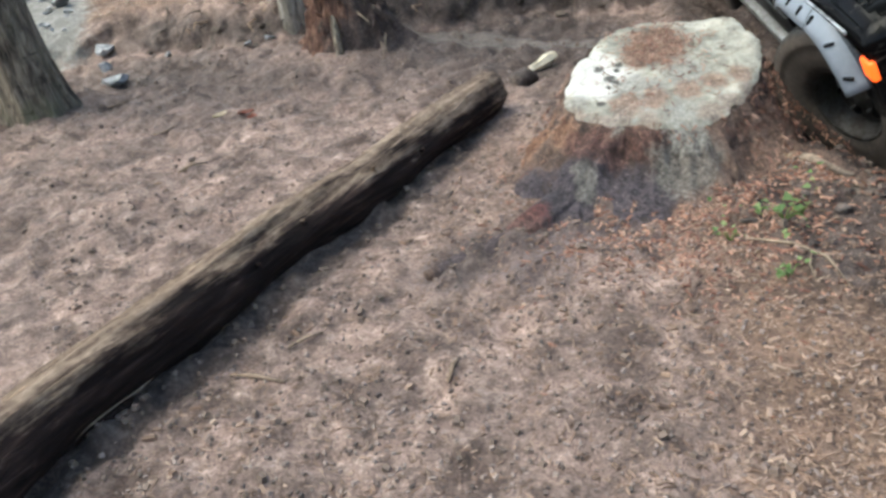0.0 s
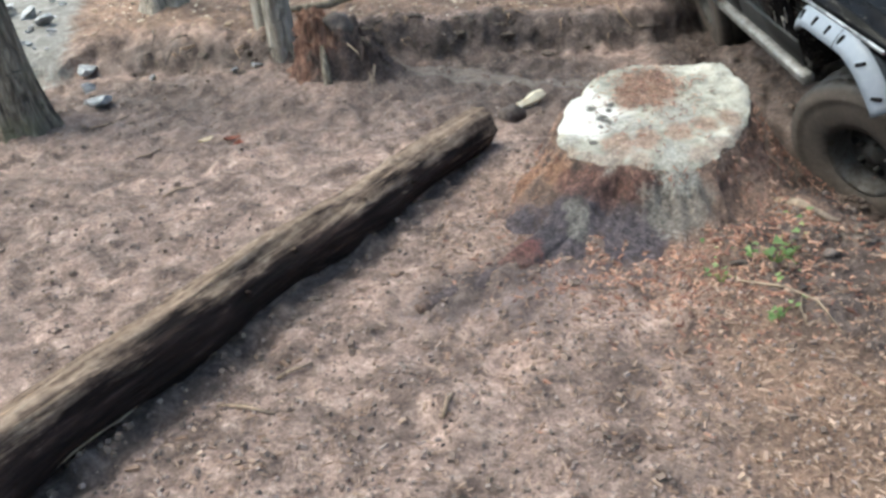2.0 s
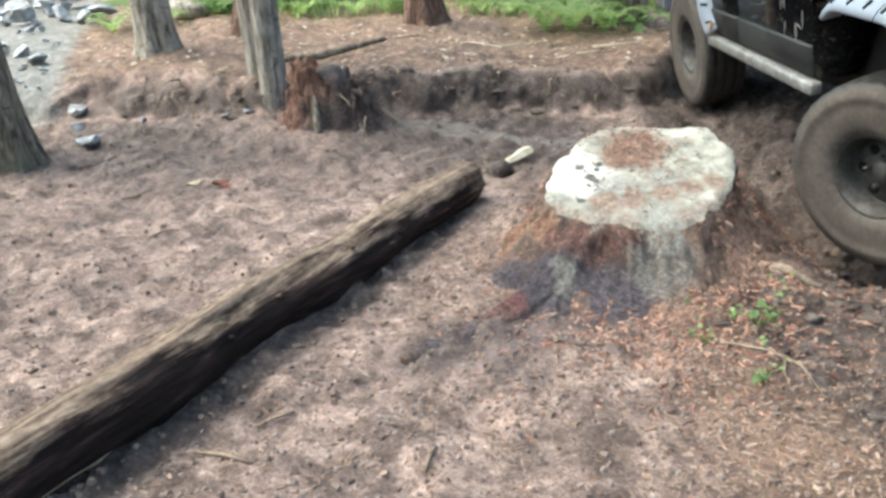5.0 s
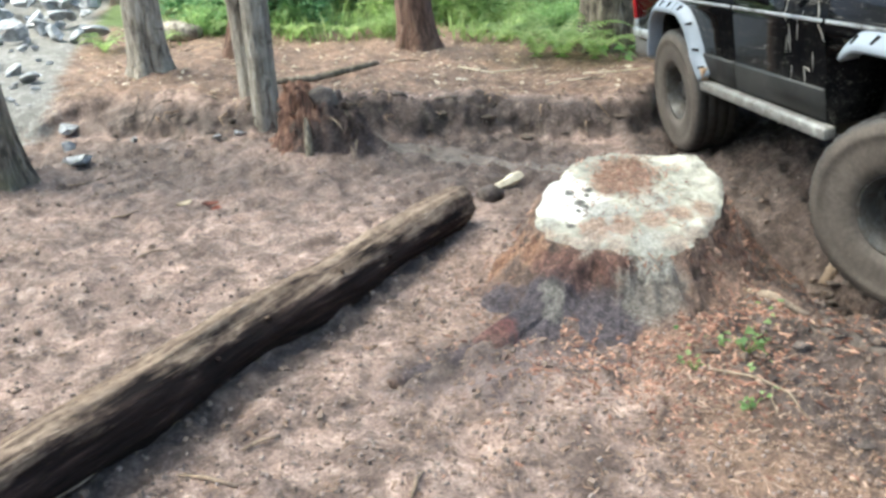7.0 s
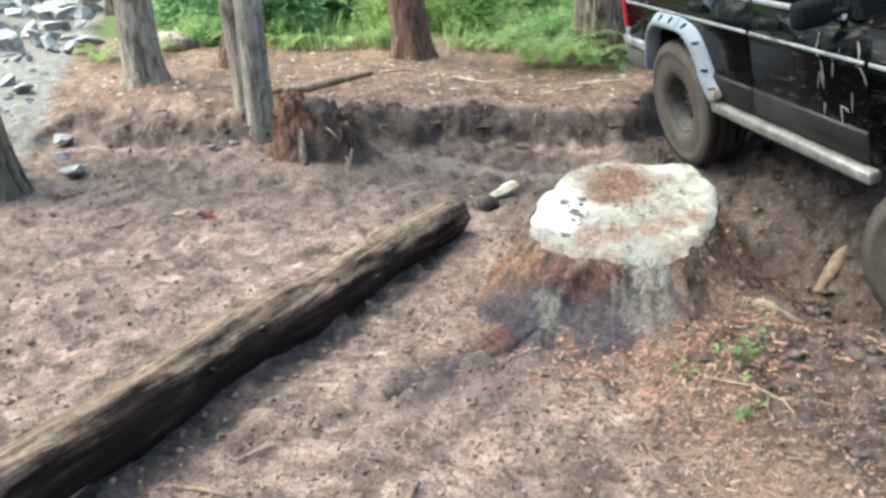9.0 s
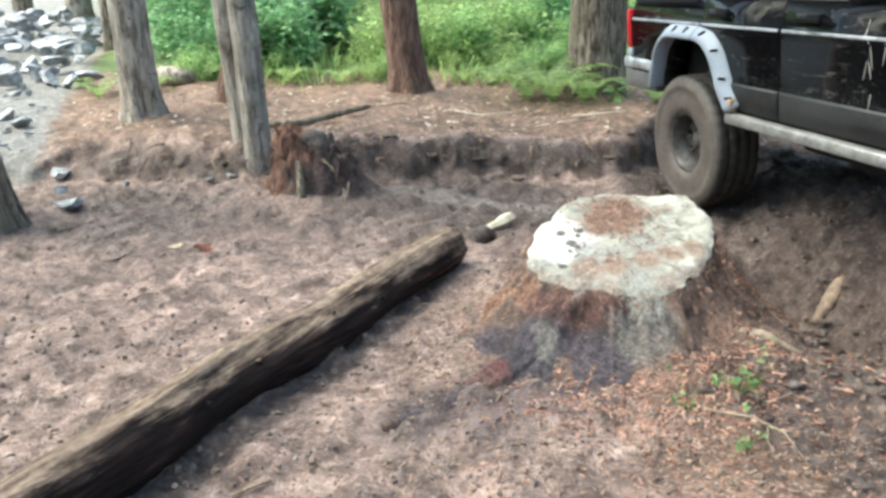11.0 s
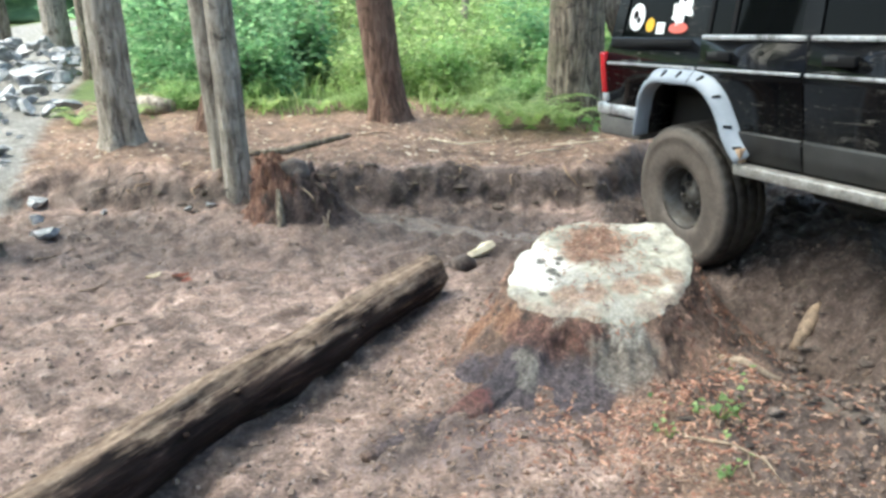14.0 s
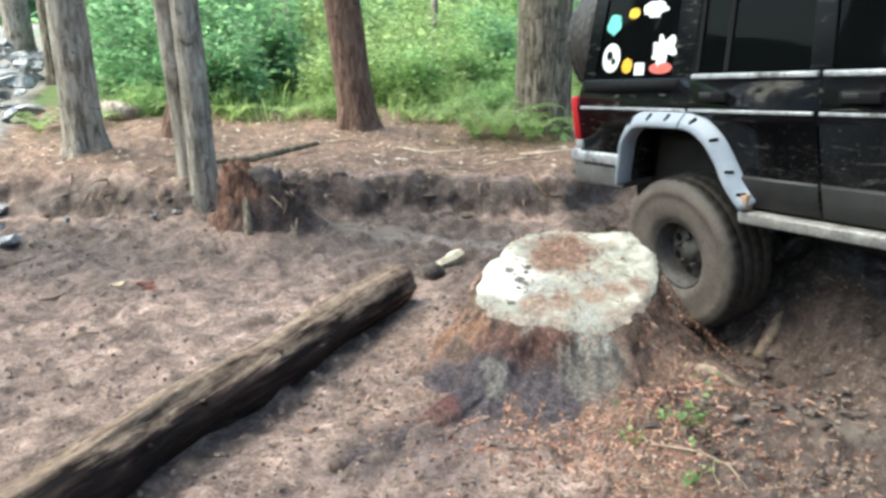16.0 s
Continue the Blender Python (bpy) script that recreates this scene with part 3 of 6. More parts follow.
def build_ground():
    xs, ys = axis(-3.3, 3.6, 0.026, 260), axis(1.0, 7.3, 0.026, 260)
    gx, gy = np.meshgrid(xs, ys)
    h, wet_or_shaded, needles, gravel, green, slick = ground_forms(gx, gy)
    z = h + (1 - 0.55 * slick) * np.array([lumps(a, b, min(c, 1.0)) for a, b, c in zip(gx.ravel(), gy.ravel(), wet_or_shaded.ravel())]).reshape(h.shape)
    # the cut face of the bank crumbles in and out, also from top to bottom
    face = np.exp(-((gy - bank_line(gx) - 0.06) / 0.17) ** 2)
    push = np.array([0.075 * noise.noise(p * 4.5) + 0.03 * noise.noise(p * 13) if f > 0.02 else 0.0
                     for p, f in zip((Vector(q) for q in np.stack([gx.ravel(), 0.3 * gy.ravel(), 1.4 * z.ravel()], 1)), face.ravel())])
    gy = gy + face * push.reshape(gy.shape)
    verts = np.stack([gx.ravel(), gy.ravel(), z.ravel()], 1)
    nx, ny = len(xs), len(ys)
    i = (np.arange(ny - 1)[:, None] * nx + np.arange(nx - 1)[None]).ravel()
    faces = np.stack([i, i + 1, i + nx + 1, i + nx], 1)
    ob = raw("ground", verts.tolist(), faces.tolist(), SOIL)
    for n, v in (("wet_or_shaded", wet_or_shaded), ("needles", needles), ("gravel", gravel), ("green", green), ("slick", slick)):
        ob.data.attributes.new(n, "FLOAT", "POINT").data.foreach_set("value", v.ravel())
    tagged(ob, "churned brown forest soil with wet ruts and needles", "ground", kind="structure")


build_ground()


# ---- log and stumps ----
STUBS = [(0.88, 0.25, 0.014), (1.23, 0.9, 0.010), (1.69, 0.7, 0.012), (1.99, 0.4, 0.010)]
LOG_A, LOG_B = (0.05, 4.275, 0.107), (-1.76, 0.905, 0.112)


def build_log():
    """A long fallen trunk; its own z runs along it, its own y looks up."""
    log = new("log")
    a, b = Vector(LOG_A), Vector(LOG_B)
    d = (b - a).normalized()
    side = Vector((0, 0, 1)).cross(d).normalized()
    up = d.cross(side)
    log.matrix_basis = Matrix(((side.x, up.x, d.x, a.x), (side.y, up.y, d.y, a.y), (side.z, up.z, d.z, a.z), (0, 0, 0, 1)))
    length, n, sides = (b - a).length, 150, 48

    def flank(z, w):
        u = z / length
        q = Vector((math.cos(w), math.sin(w), 0))
        r = 0.109 + 0.025 * u ** 1.3
        r *= 1 + 0.17 * noise.noise(q * 1.3 + Vector((0, 0, z * 1.3))) + 0.12 * noise.noise(q * 3.5 + Vector((0, 0, z * 2.6))) + 0.07 * noise.noise(q * 8 + Vector((3, 0, z * 4.5))) + 0.03 * noise.noise(q * 15 + Vector((3, 7, z * 14)))
        r *= 1 - 0.10 * math.exp(-z / 0.03)
        bend = Vector((0.03 * math.sin(z * 1.9 + 1) + 0.012 * math.sin(z * 6.1), 0.012 * math.sin(z * 3), 0))
        return bend + q * r + Vector((0, 0, z))
    bm = bmesh.new()
    rows = [[bm.verts.new(flank(length * i / n, 2 * math.pi * k / sides)) for k in range(sides)] for i in range(n + 1)]
    for p, q in zip(rows, rows[1:]):
        for k in range(sides):
            bm.faces.new((p[k], p[(k + 1) % sides], q[(k + 1) % sides], q[k]))
    bmesh.ops.recalc_face_normals(bm, faces=bm.faces)
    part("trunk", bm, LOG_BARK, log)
    for z, sg in ((0.0, -1), (length, 1)):
        bm = bmesh.new()
        ring = [bm.verts.new(flank(z, 2 * math.pi * k / sides) * 1.0) for k in range(sides)]
        c = bm.verts.new(sum((v.co for v in ring), Vector()) / sides + Vector((0, 0, sg * 0.012)))
        for k in range(sides):
            bm.faces.new((c, ring[k], ring[(k + 1) % sides]) if sg > 0 else (c, ring[(k + 1) % sides], ring[k]))
        part("cut_end", bm, LOG_END, log, "pale sawn log end")
    for z, w, size in STUBS:
        p = flank(z, w)
        o = Vector((math.cos(w), math.sin(w), 0.25))
        part("branch_stub", tube(bmesh.new(), [p - o * 0.02, p + o * 0.012, p + o * 0.03], [size * 1.25, size, size * 0.6], 9, 0.5, z), LOG_BARK, log, "grey broken branch stub")
    for z0, z1, w, r, mat, look_of in ((2.55, 3.05, -0.62, 0.006, LOG_END, "pale torn edge of bark"), (3.1, 3.35, -0.75, 0.007, LOG_END, "pale torn edge of bark"), (3.28, 3.42, 0.55, 0.012, RED_CHIP, "rusty split wood"), (2.75, 3.15, 1.75, 0.008, TAN_WOOD, "long split of bare wood")):
        run = [flank(z0 + (z1 - z0) * i / 8, w + 0.05 * math.sin(i * 1.7)) for i in range(9)]
        part("bark_flake", tube(bmesh.new(), run, [r * (0.4 + 0.6 * math.sin(math.pi * (i + 0.5) / 9)) for i in range(9)], 6, 0.5, z0), mat, log, look_of)
    tagged(log, "long fallen log with dark bark and bare top, lit side painted in", "log")


build_log()


def build_stump():
    """The big sawn stump: slanted pale top, rotting flank that flares into roots."""
    stump = new("tree_stump")
    stump.location = (0.84, 3.45, 0.0)
    turn = [-30, -9, 10, 25, 41, 60, 76, 100, 123, 148, 177, 195, 209, 222, 241, 262, 280, 311, 330]
    reach = [0.352, 0.385, 0.445, 0.50, 0.53, 0.415, 0.372, 0.366, 0.37, 0.372, 0.42, 0.462, 0.448, 0.385, 0.315, 0.315, 0.335, 0.335, 0.355]
    feet_w = [0, 41, 90, 140, 180, 205, 228, 250, 275, 300, 330, 360]
    feet = [0.64, 0.68, 0.52, 0.58, 0.72, 0.88, 1.00, 0.92, 0.80, 0.78, 0.76, 0.64]
    n = 180

    def rim(w, s=1.0):
        g = math.degrees(w) % 360
        g = g - 360 if g > 330 else g
        r = sum(float(np.interp(g + o, turn, reach)) for o in (-4, 0, 4)) / 3
        r *= s * (1 + 0.03 * noise.noise(Vector((math.cos(w) * 5, math.sin(w) * 5, 1))) + 0.03 * noise.noise(Vector((math.cos(w) * 12, math.sin(w) * 12, 1))) + 0.022 * noise.noise(Vector((math.cos(w) * 31, math.sin(w) * 31, 1))))
        x, y = r * math.cos(w), r * math.sin(w)
        return Vector((x, y, 0.385 + 0.364 * y))
    bm, rows, levels = bmesh.new(), [], 30
    for j in range(levels + 1):
        u = j / levels
        row = []
        for k in range(n):
            w = 2 * math.pi * k / n
            p = rim(w)
            o = Vector((math.cos(w), math.sin(w), 0))
            r0 = math.hypot(p.x, p.y)
            r1 = float(np.interp(math.degrees(w), feet_w, feet))
            r = r0 + (r1 - r0) * (0.55 * u + 0.45 * u ** 2.2)
            q = o * (r + 0.002)
            q.z = (p.z - 0.012) * (1 - u) - 0.06 * u
            crag = 0.030 * noise.noise(Vector((o.x * 5, o.y * 5, u * 1.5))) + 0.030 * noise.noise(Vector((o.x * 13, o.y * 13, u * 2.5))) + 0.016 * noise.noise(Vector((o.x * 30, o.y * 30, u * 4))) + 0.014 * noise.noise(q * 34)
            dent = 0.07 * math.exp(-(((w - radians(247)) / 0.24) ** 2 + ((u - 0.45) / 0.22) ** 2)) + 0.05 * math.exp(-(((w - radians(305)) / 0.12) ** 2 + ((u - 0.4) / 0.25) ** 2))
            row.append(bm.verts.new(q + (o + Vector((0, 0, 0.3))) * (crag * 1.25 - dent) * min(1, u * 4)))
        rows.append(row)
    for a, b in zip(rows, rows[1:]):
        for k in range(n):
            bm.faces.new((a[k], b[k], b[(k + 1) % n], a[(k + 1) % n]))
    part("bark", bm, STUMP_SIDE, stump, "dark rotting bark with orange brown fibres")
    bm, rows = bmesh.new(), []
    for j in range(21):
        s = j / 20
        row = []
        for k in range(n):
            w = 2 * math.pi * k / n
            p = rim(w, s)
            p.z += 0.012 * noise.noise(p * 4) + 0.007 * noise.noise(Vector((p.x * 8, p.y * 26, 0))) + 0.005 * noise.noise(p * 40) + 0.010 - 0.012 * s ** 14
            if j == 20:
                p.x, p.y, p.z = p.x * 1.008, p.y * 1.008, p.z - 0.016 + 0.020 * noise.noise(p * 16) + 0.014 * noise.noise(p * 45)
            row.append(bm.verts.new(p))
        rows.append(row)
    for a, b in zip(rows, rows[1:]):
        for k in range(n):
            bm.faces.new((a[k], b[k], b[(k + 1) % n], a[(k + 1) % n]))
    bmesh.ops.remove_doubles(bm, verts=bm.verts, dist=1e-4)
    part("cut_top", bm, STUMP_TOP, stump, "pale cream weathered saw cut with brown litter")
    for i, (pts, rad) in enumerate([([(-0.48, -0.46, 0.02), (-0.66, -0.62, -0.004), (-0.78, -0.70, -0.012), (-0.90, -0.77, -0.016), (-1.07, -0.86, -0.026)], [0.085, 0.07, 0.058, 0.045, 0.02]),
                                    ([(0.50, -0.24, 0.05), (0.62, -0.36, 0.02), (0.76, -0.52, -0.02)], [0.07, 0.05, 0.025])]):
        part("root", tube(bmesh.new(), pts, rad, 14, 0.5, i), STUMP_SIDE, stump)
    tagged(stump, "large old sawn tree stump with pale slanted top", "stump")
    return rim


STUMP_RIM = build_stump()


def stump_litter():
    """Fibres and red chips that lie on the stump's top and hang about its flank."""
    rnd = random.Random(5)
    verts, faces = [], []

    def chip(p, L, s, d, nrm):
        d = Vector(d).normalized()
        sd = d.cross(Vector(nrm)).normalized()
        nn = sd.cross(d)
        i = len(verts)
        for e, k in ((-0.5, 0.5), (0.5, 0.3)):
            for g, h in ((-1, 0), (0, 1), (1, 0)):
                verts.append(tuple(Vector(p) + d * L * e + sd * s * g * k + nn * s * 0.5 * h))
        faces.extend([(i, i + 3, i + 4, i + 1), (i + 1, i + 4, i + 5, i + 2), (i, i + 2, i + 5, i + 3)])
    for _ in range(420):
        x, y = rnd.gauss(0.0, 0.11), rnd.gauss(0.15, 0.09)
        if rnd.random() < 0.25:
            x, y = rnd.uniform(-0.3, 0.3), rnd.uniform(-0.3, 0.3)
        w = math.atan2(y, x)
        if math.hypot(x, y) > 0.93 * math.hypot(*STUMP_RIM(w).xy):
            continue
        a = rnd.uniform(0, 6.28)
        chip((x, y, 0.385 + 0.364 * y + 0.026), rnd.uniform(0.01, 0.035), rnd.uniform(0.003, 0.008), (math.cos(a), math.sin(a), 0.364 * math.sin(a) + rnd.uniform(-0.2, 0.2)), (0, -0.3, 1))
    for _ in range(760):
        w = radians(rnd.choice((rnd.uniform(170, 232), rnd.uniform(298, 380), rnd.uniform(298, 380), rnd.uniform(232, 298))))
        u = rnd.random() ** 0.8
        if radians(205) < w < radians(298) and u > 0.22:
            continue
        p = STUMP_RIM(w)
        r0 = math.hypot(p.x, p.y)
        r = r0 + (0.82 - r0) * (0.42 * u + 0.58 * u * u) + 0.012
        o = Vector((math.cos(w), math.sin(w), 0))
        q = o * r
        q.z = p.z * (1 - u) - 0.03 * u + 0.012
        chip(q, rnd.uniform(0.010, 0.038), rnd.uniform(0.003, 0.010), o * rnd.uniform(0.1, 0.9) + Vector((rnd.uniform(-0.9, 0.9), rnd.uniform(-0.9, 0.9), -0.7)), o)
    ob = raw("stump_litter", verts, faces, RED_CHIP, None, False)
    ob.location = (0.84, 3.45, 0)
    tagged(ob, "red brown wood fibres and chips on the stump", "litter", kind="stuff")


stump_litter()


def rotten_material():
    """Rotten stump: rusty red fibre on one side, mud over the rest."""
    m, t, b, co = start("red rotten wood and mud")
    sep = t.nodes.new("ShaderNodeSeparateXYZ")
    t.links.new(co, sep.inputs[0])
    fibre, patch, fine = noise_tex(t, stretch(t, co, 1, 1, 0.3), 26, 8, 0.7, 0.4), noise_tex(t, co, 6, 7, 0.7, 0.5), noise_tex(t, co, 55, 6, 0.7)
    red = ramp(t, fibre, [(0.36, (0.045, 0.023, 0.017)), (0.5, (0.175, 0.083, 0.055)), (0.6, (0.31, 0.16, 0.108)), (0.7, (0.43, 0.30, 0.22))])
    mud = ramp(t, calc(t, "ADD", calc(t, "MULTIPLY", patch, 0.5), calc(t, "MULTIPLY", fine, 0.5)), [(0.38, (0.03, 0.02, 0.018)), (0.5, (0.10, 0.066, 0.056)), (0.64, (0.21, 0.15, 0.13))])
    k = calc(t, "ADD", calc(t, "MULTIPLY", sep.outputs[0], -2.2), calc(t, "MULTIPLY", sep.outputs[2], 1.7))
    k = calc(t, "ADD", k, calc(t, "MULTIPLY", calc(t, "SUBTRACT", patch, 0.5), 2.4))
    t.links.new(mix(t, ramp(t, k, [(0.55, (0, 0, 0)), (1.0, (1, 1, 1))]), mud, red), b.inputs["Base Color"])
    b.inputs["Roughness"].default_value = 0.85
    bump(t, b, calc(t, "ADD", fibre, fine), 1.0, 0.03)
    return m


def build_rotten_stump():
    st = new("rotten_stump")
    st.location = (-0.86, 5.68, 0.0)
    rnd = random.Random(4)
    stuff = rotten_material()
    bm, rows, n = bmesh.new(), [], 96
    for j in range(21):
        u = j / 20
        row = []
        for k in range(n):
            w = 2 * math.pi * k / n
            c, q = math.cos(w), math.sin(w)
            jag = 0.42 - 0.075 * c + 0.08 * noise.noise(Vector((c * 2.2, q * 2.2, 5))) + 0.06 * noise.noise(Vector((c * 6, q * 6, 1))) + 0.03 * noise.noise(Vector((c * 17, q * 17, 1)))
            r = 0.24 + 0.20 * u ** 1.8 + 0.05 * c * (1 - u) * -1 + 0.06 * noise.noise(Vector((c * 3, q * 3, u * 3))) + 0.045 * noise.noise(Vector((c * 8, q * 8, u * 4))) + 0.02 * noise.noise(Vector((c * 25, q * 25, u * 12)))
            row.append(bm.verts.new((1.02 * r * c, 0.72 * r * q, jag * (1 - u ** 1.15) - 0.02 * u + 0.02)))
        rows.append(row)
    for a, b in zip(rows, rows[1:]):
        for k in range(n):
            bm.faces.new((a[k], b[k], b[(k + 1) % n], a[(k + 1) % n]))
    c = bm.verts.new((0, 0, 0.30))
    for k in range(n):
        bm.faces.new((c, rows[0][k], rows[0][(k + 1) % n]))
    part("shell", bm, stuff, st)
    bm = bmesh.new()
    bmesh.ops.create_icosphere(bm, subdivisions=3, radius=0.09)
    for v in bm.verts:
        v.co = Vector((v.co.x * 1.15, v.co.y, v.co.z)) * (1 + 0.45 * noise.noise(v.co * 14) + 0.2 * noise.noise(v.co * 40)) + Vector((0.0, -0.08, 0.43))
    part("mud_lump", bm, SOIL_CLOD, st, "dark lump of mud on the stump")
    for i in range(34):
        w = rnd.uniform(2.2, 5.6)
        r = rnd.uniform(0.24, 0.34)
        p = Vector((1.02 * r * math.cos(w), 0.72 * r * math.sin(w), rnd.uniform(0.12, 0.42)))
        q = p + Vector((0.05 * math.cos(w) + rnd.uniform(-0.05, 0.05), 0.05 * math.sin(w), rnd.uniform(-0.16, 0.06)))
        part("root_splinter", tube(bmesh.new(), [p, p.lerp(q, 0.5) + Vector((0, -0.01, 0.01)), q], [0.013, 0.010, 0.003], 6), stuff if i % 4 else DARK_BARK, st)
    part("leaning_stick", tube(bmesh.new(), [(-0.10, -0.33, -0.02), (-0.095, -0.29, 0.10), (-0.11, -0.24, 0.25), (-0.12, -0.21, 0.33)], [0.030, 0.032, 0.028, 0.014], 10, 0.2, 3), BARK_DARK, st, "mossy grey stick leaning on the stump")
    for pts in ([(0.06, -0.24, 0.34), (0.13, -0.31, 0.30), (0.15, -0.34, 0.27)], [(0.20, -0.34, 0.16), (0.22, -0.38, 0.10), (0.21, -0.42, 0.04)], [(-0.26, -0.36, 0.10), (-0.22, -0.40, 0.06), (-0.16, -0.42, 0.02)], [(0.24, -0.30, 0.20), (0.23, -0.36, 0.12), (0.25, -0.39, 0.08)]):
        part("pale_root", tube(bmesh.new(), [Vector(p) for p in pts], [0.004, 0.004, 0.002], 6), LOG_END, st, "thin pale bare root")
    tagged(st, "rotten red brown stump caked with mud under bank", "stump")


build_rotten_stump()


# ---- trees ----
def trunk_mesh(bm, foot, top, r0, r1, flare, seed, sides=60, rings=60, depth=0.075):
    foot, top = Vector(foot), Vector(top)
    rows = []
    for i in range(rings + 1):
        u = (i / rings) ** 1.6
        c = foot.lerp(top, u) + Vector((0.05 * math.sin(u * 5 + seed), 0.05 * math.sin(u * 4 + 2 * seed), 0)) * min(1, u * 4)
        z = (c - foot).length
        row = []
        for k in range(sides):
            w = 2 * math.pi * k / sides
            r = r0 + (r1 - r0) * u + flare * math.exp(-z / 0.16) * (1 + 0.5 * math.sin(4 * w + seed) + 0.4 * math.sin(7 * w))
            f = noise.noise(Vector((math.cos(w) * 5, math.sin(w) * 5, z * 1.3 + seed))) + 0.5 * noise.noise(Vector((math.cos(w) * 11, math.sin(w) * 11, z * 3 + seed)))
            r *= 1 + depth * f
            row.append(bm.verts.new(c + Vector((math.cos(w), math.sin(w), 0)) * r))
        rows.append(row)
    for a, b in zip(rows, rows[1:]):
        for k in range(sides):
            bm.faces.new((a[k], a[(k + 1) % sides], b[(k + 1) % sides], b[k]))
    return bm


def leaf_cloud(name, centres, count, spread, size, material, parent, rnd, droop=0.3, long=1.7):
    """Many small folded leaves round the given places."""
    verts, faces = [], []
    for _ in range(count):
        c = rnd.choice(centres)
        p = Vector(c) + Vector((rnd.gauss(0, spread), rnd.gauss(0, spread), rnd.gauss(0, spread * 0.7)))
        if p.z < 0.02:
            p.z = rnd.uniform(0.02, 0.2)
        a = rnd.uniform(0, 6.283)
        s = size * rnd.uniform(0.6, 1.4)
        f = Vector((math.cos(a), math.sin(a), rnd.uniform(-droop - 0.4, droop))).normalized()
        sd = f.cross(Vector((rnd.uniform(-1.3, 1.3), rnd.uniform(-1.3, 1.3), 1))).normalized()
        up = sd.cross(f)
        i = len(verts)
        verts += [p, p + f * s * 0.5 * long * 0.5 + sd * s * 0.5 + up * s * 0.12, p + f * s * long, p + f * s * 0.5 * long * 0.5 - sd * s * 0.5 + up * s * 0.12]
        faces += [(i, i + 1, i + 2), (i, i + 2, i + 3)]
    return raw(name, [tuple(v) for v in verts], faces, material, parent, False)


def tree(x, y, lean, r, bark, seed, label, flare=0.05, tall=13.0, twin=None, leaves=520):
    """A forest tree with its foot at x, y; lean in metres per metre of height."""
    rnd = random.Random(seed)
    z = min(float(ground_forms(x + i, y + j)[0]) for i in (-0.2, 0, 0.2) for j in (-0.2, 0, 0.2)) - 0.06
    t = new("tree")
    t.location = (x, y, z)
    top = Vector((lean[0] * tall, lean[1] * tall, tall))
    part("trunk", trunk_mesh(bmesh.new(), (0, 0, 0), top, r, r * 0.55, flare, seed), bark, t)
    if twin:
        ox, oy, lx, ly, r2 = twin
        part("trunk", trunk_mesh(bmesh.new(), (ox, oy, 0), (ox + lx * tall, oy + ly * tall, tall * 0.95), r2, r2 * 0.6, flare, seed + 5), bark, t)
    tips = []
    for i in range(13):
        u = rnd.uniform(0.58, 0.98)
        p = top * u
        a = rnd.uniform(0, 6.28)
        L = rnd.uniform(1.1, 2.3) * (1.25 - u * 0.6)
        q = p + Vector((math.cos(a) * L, math.sin(a) * L, rnd.uniform(-0.3, 0.4)))
        part("limb", tube(bmesh.new(), [p, p.lerp(q, 0.5) + Vector((0, 0, 0.1)), q], [r * 0.2, r * 0.13, 0.012], 6), bark, t)
        tips += [p.lerp(q, 0.5), p.lerp(q, 0.75), q]
    if leaves:
        leaf_cloud("crown", tips, leaves, 0.36, 0.15, LEAF_A if seed % 2 else LEAF_B, t, rnd)
    tagged(t, label, "tree", "forest trees")
    return t


tree(-0.27, 8.35, (-0.125, 0.0), 0.185, BARK_RED, 1, "slim conifer trunk with red brown furrowed bark", 0.07, leaves=130)
tree(-2.69, 7.35, (-0.022, 0.0), 0.165, BARK_GREY, 2, "grey brown tree trunk on top of bank", 0.09)
tree(-1.40, 6.16, (-0.022, 0.02), 0.105, BARK_GREY, 3, "twin grey stems beside the rotten stump", 0.03, twin=(-0.15, 0.22, -0.062, 0.02, 0.085))
tree(1.62, 8.25, (0.015, 0.0), 0.28, BARK_DARK, 4, "thick old tree trunk with dark mossy bark", 0.06, leaves=130)
tree(-2.98, 5.05, (-0.08, 0.0), 0.20, BARK_DARK, 6, "dark tree trunk at the edge of the mud", 0.06)
tree(-6.6, 15.5, (-0.02, 0.0), 0.24, BARK_GREY, 8, "grey trunk beside the rock pile", 0.05, leaves=130)
tree(-8.6, 17.5, (-0.03, 0.0), 0.2, BARK_DARK, 9, "dark trunk behind the rock pile", 0.05, leaves=130)
tree(-1.5, 13.5, (-0.01, 0.0), 0.06, BARK_GREY, 10, "thin sapling trunk among the bushes", 0.01, 6.0, leaves=130)
tree(-4.9, 12.5, (0.01, 0.0), 0.11, BARK_DARK, 11, "dark trunk among the bushes", 0.03, leaves=130)
tree(0.9, 15.5, (0.03, 0.0), 0.07, BARK_GREY, 12, "thin pale trunk among the bushes", 0.02, 7.0, leaves=130)
for k, (tx, ty) in enumerate([(5.5, 10.5), (8.0, 6.0), (7.5, 0.5), (-4.5, -5.5), (1.5, -4.5), (5.5, -4.0), (3.5, 17.0), (7.5, 15.0)]):
    tree(tx, ty, (0.01 * (k % 3 - 1), 0.01), 0.16 + 0.03 * (k % 4), (BARK_DARK, BARK_GREY, BARK_RED)[k % 3], 20 + k, "tall forest tree around the clearing", 0.05, leaves=130 if ty > 8 else 520)


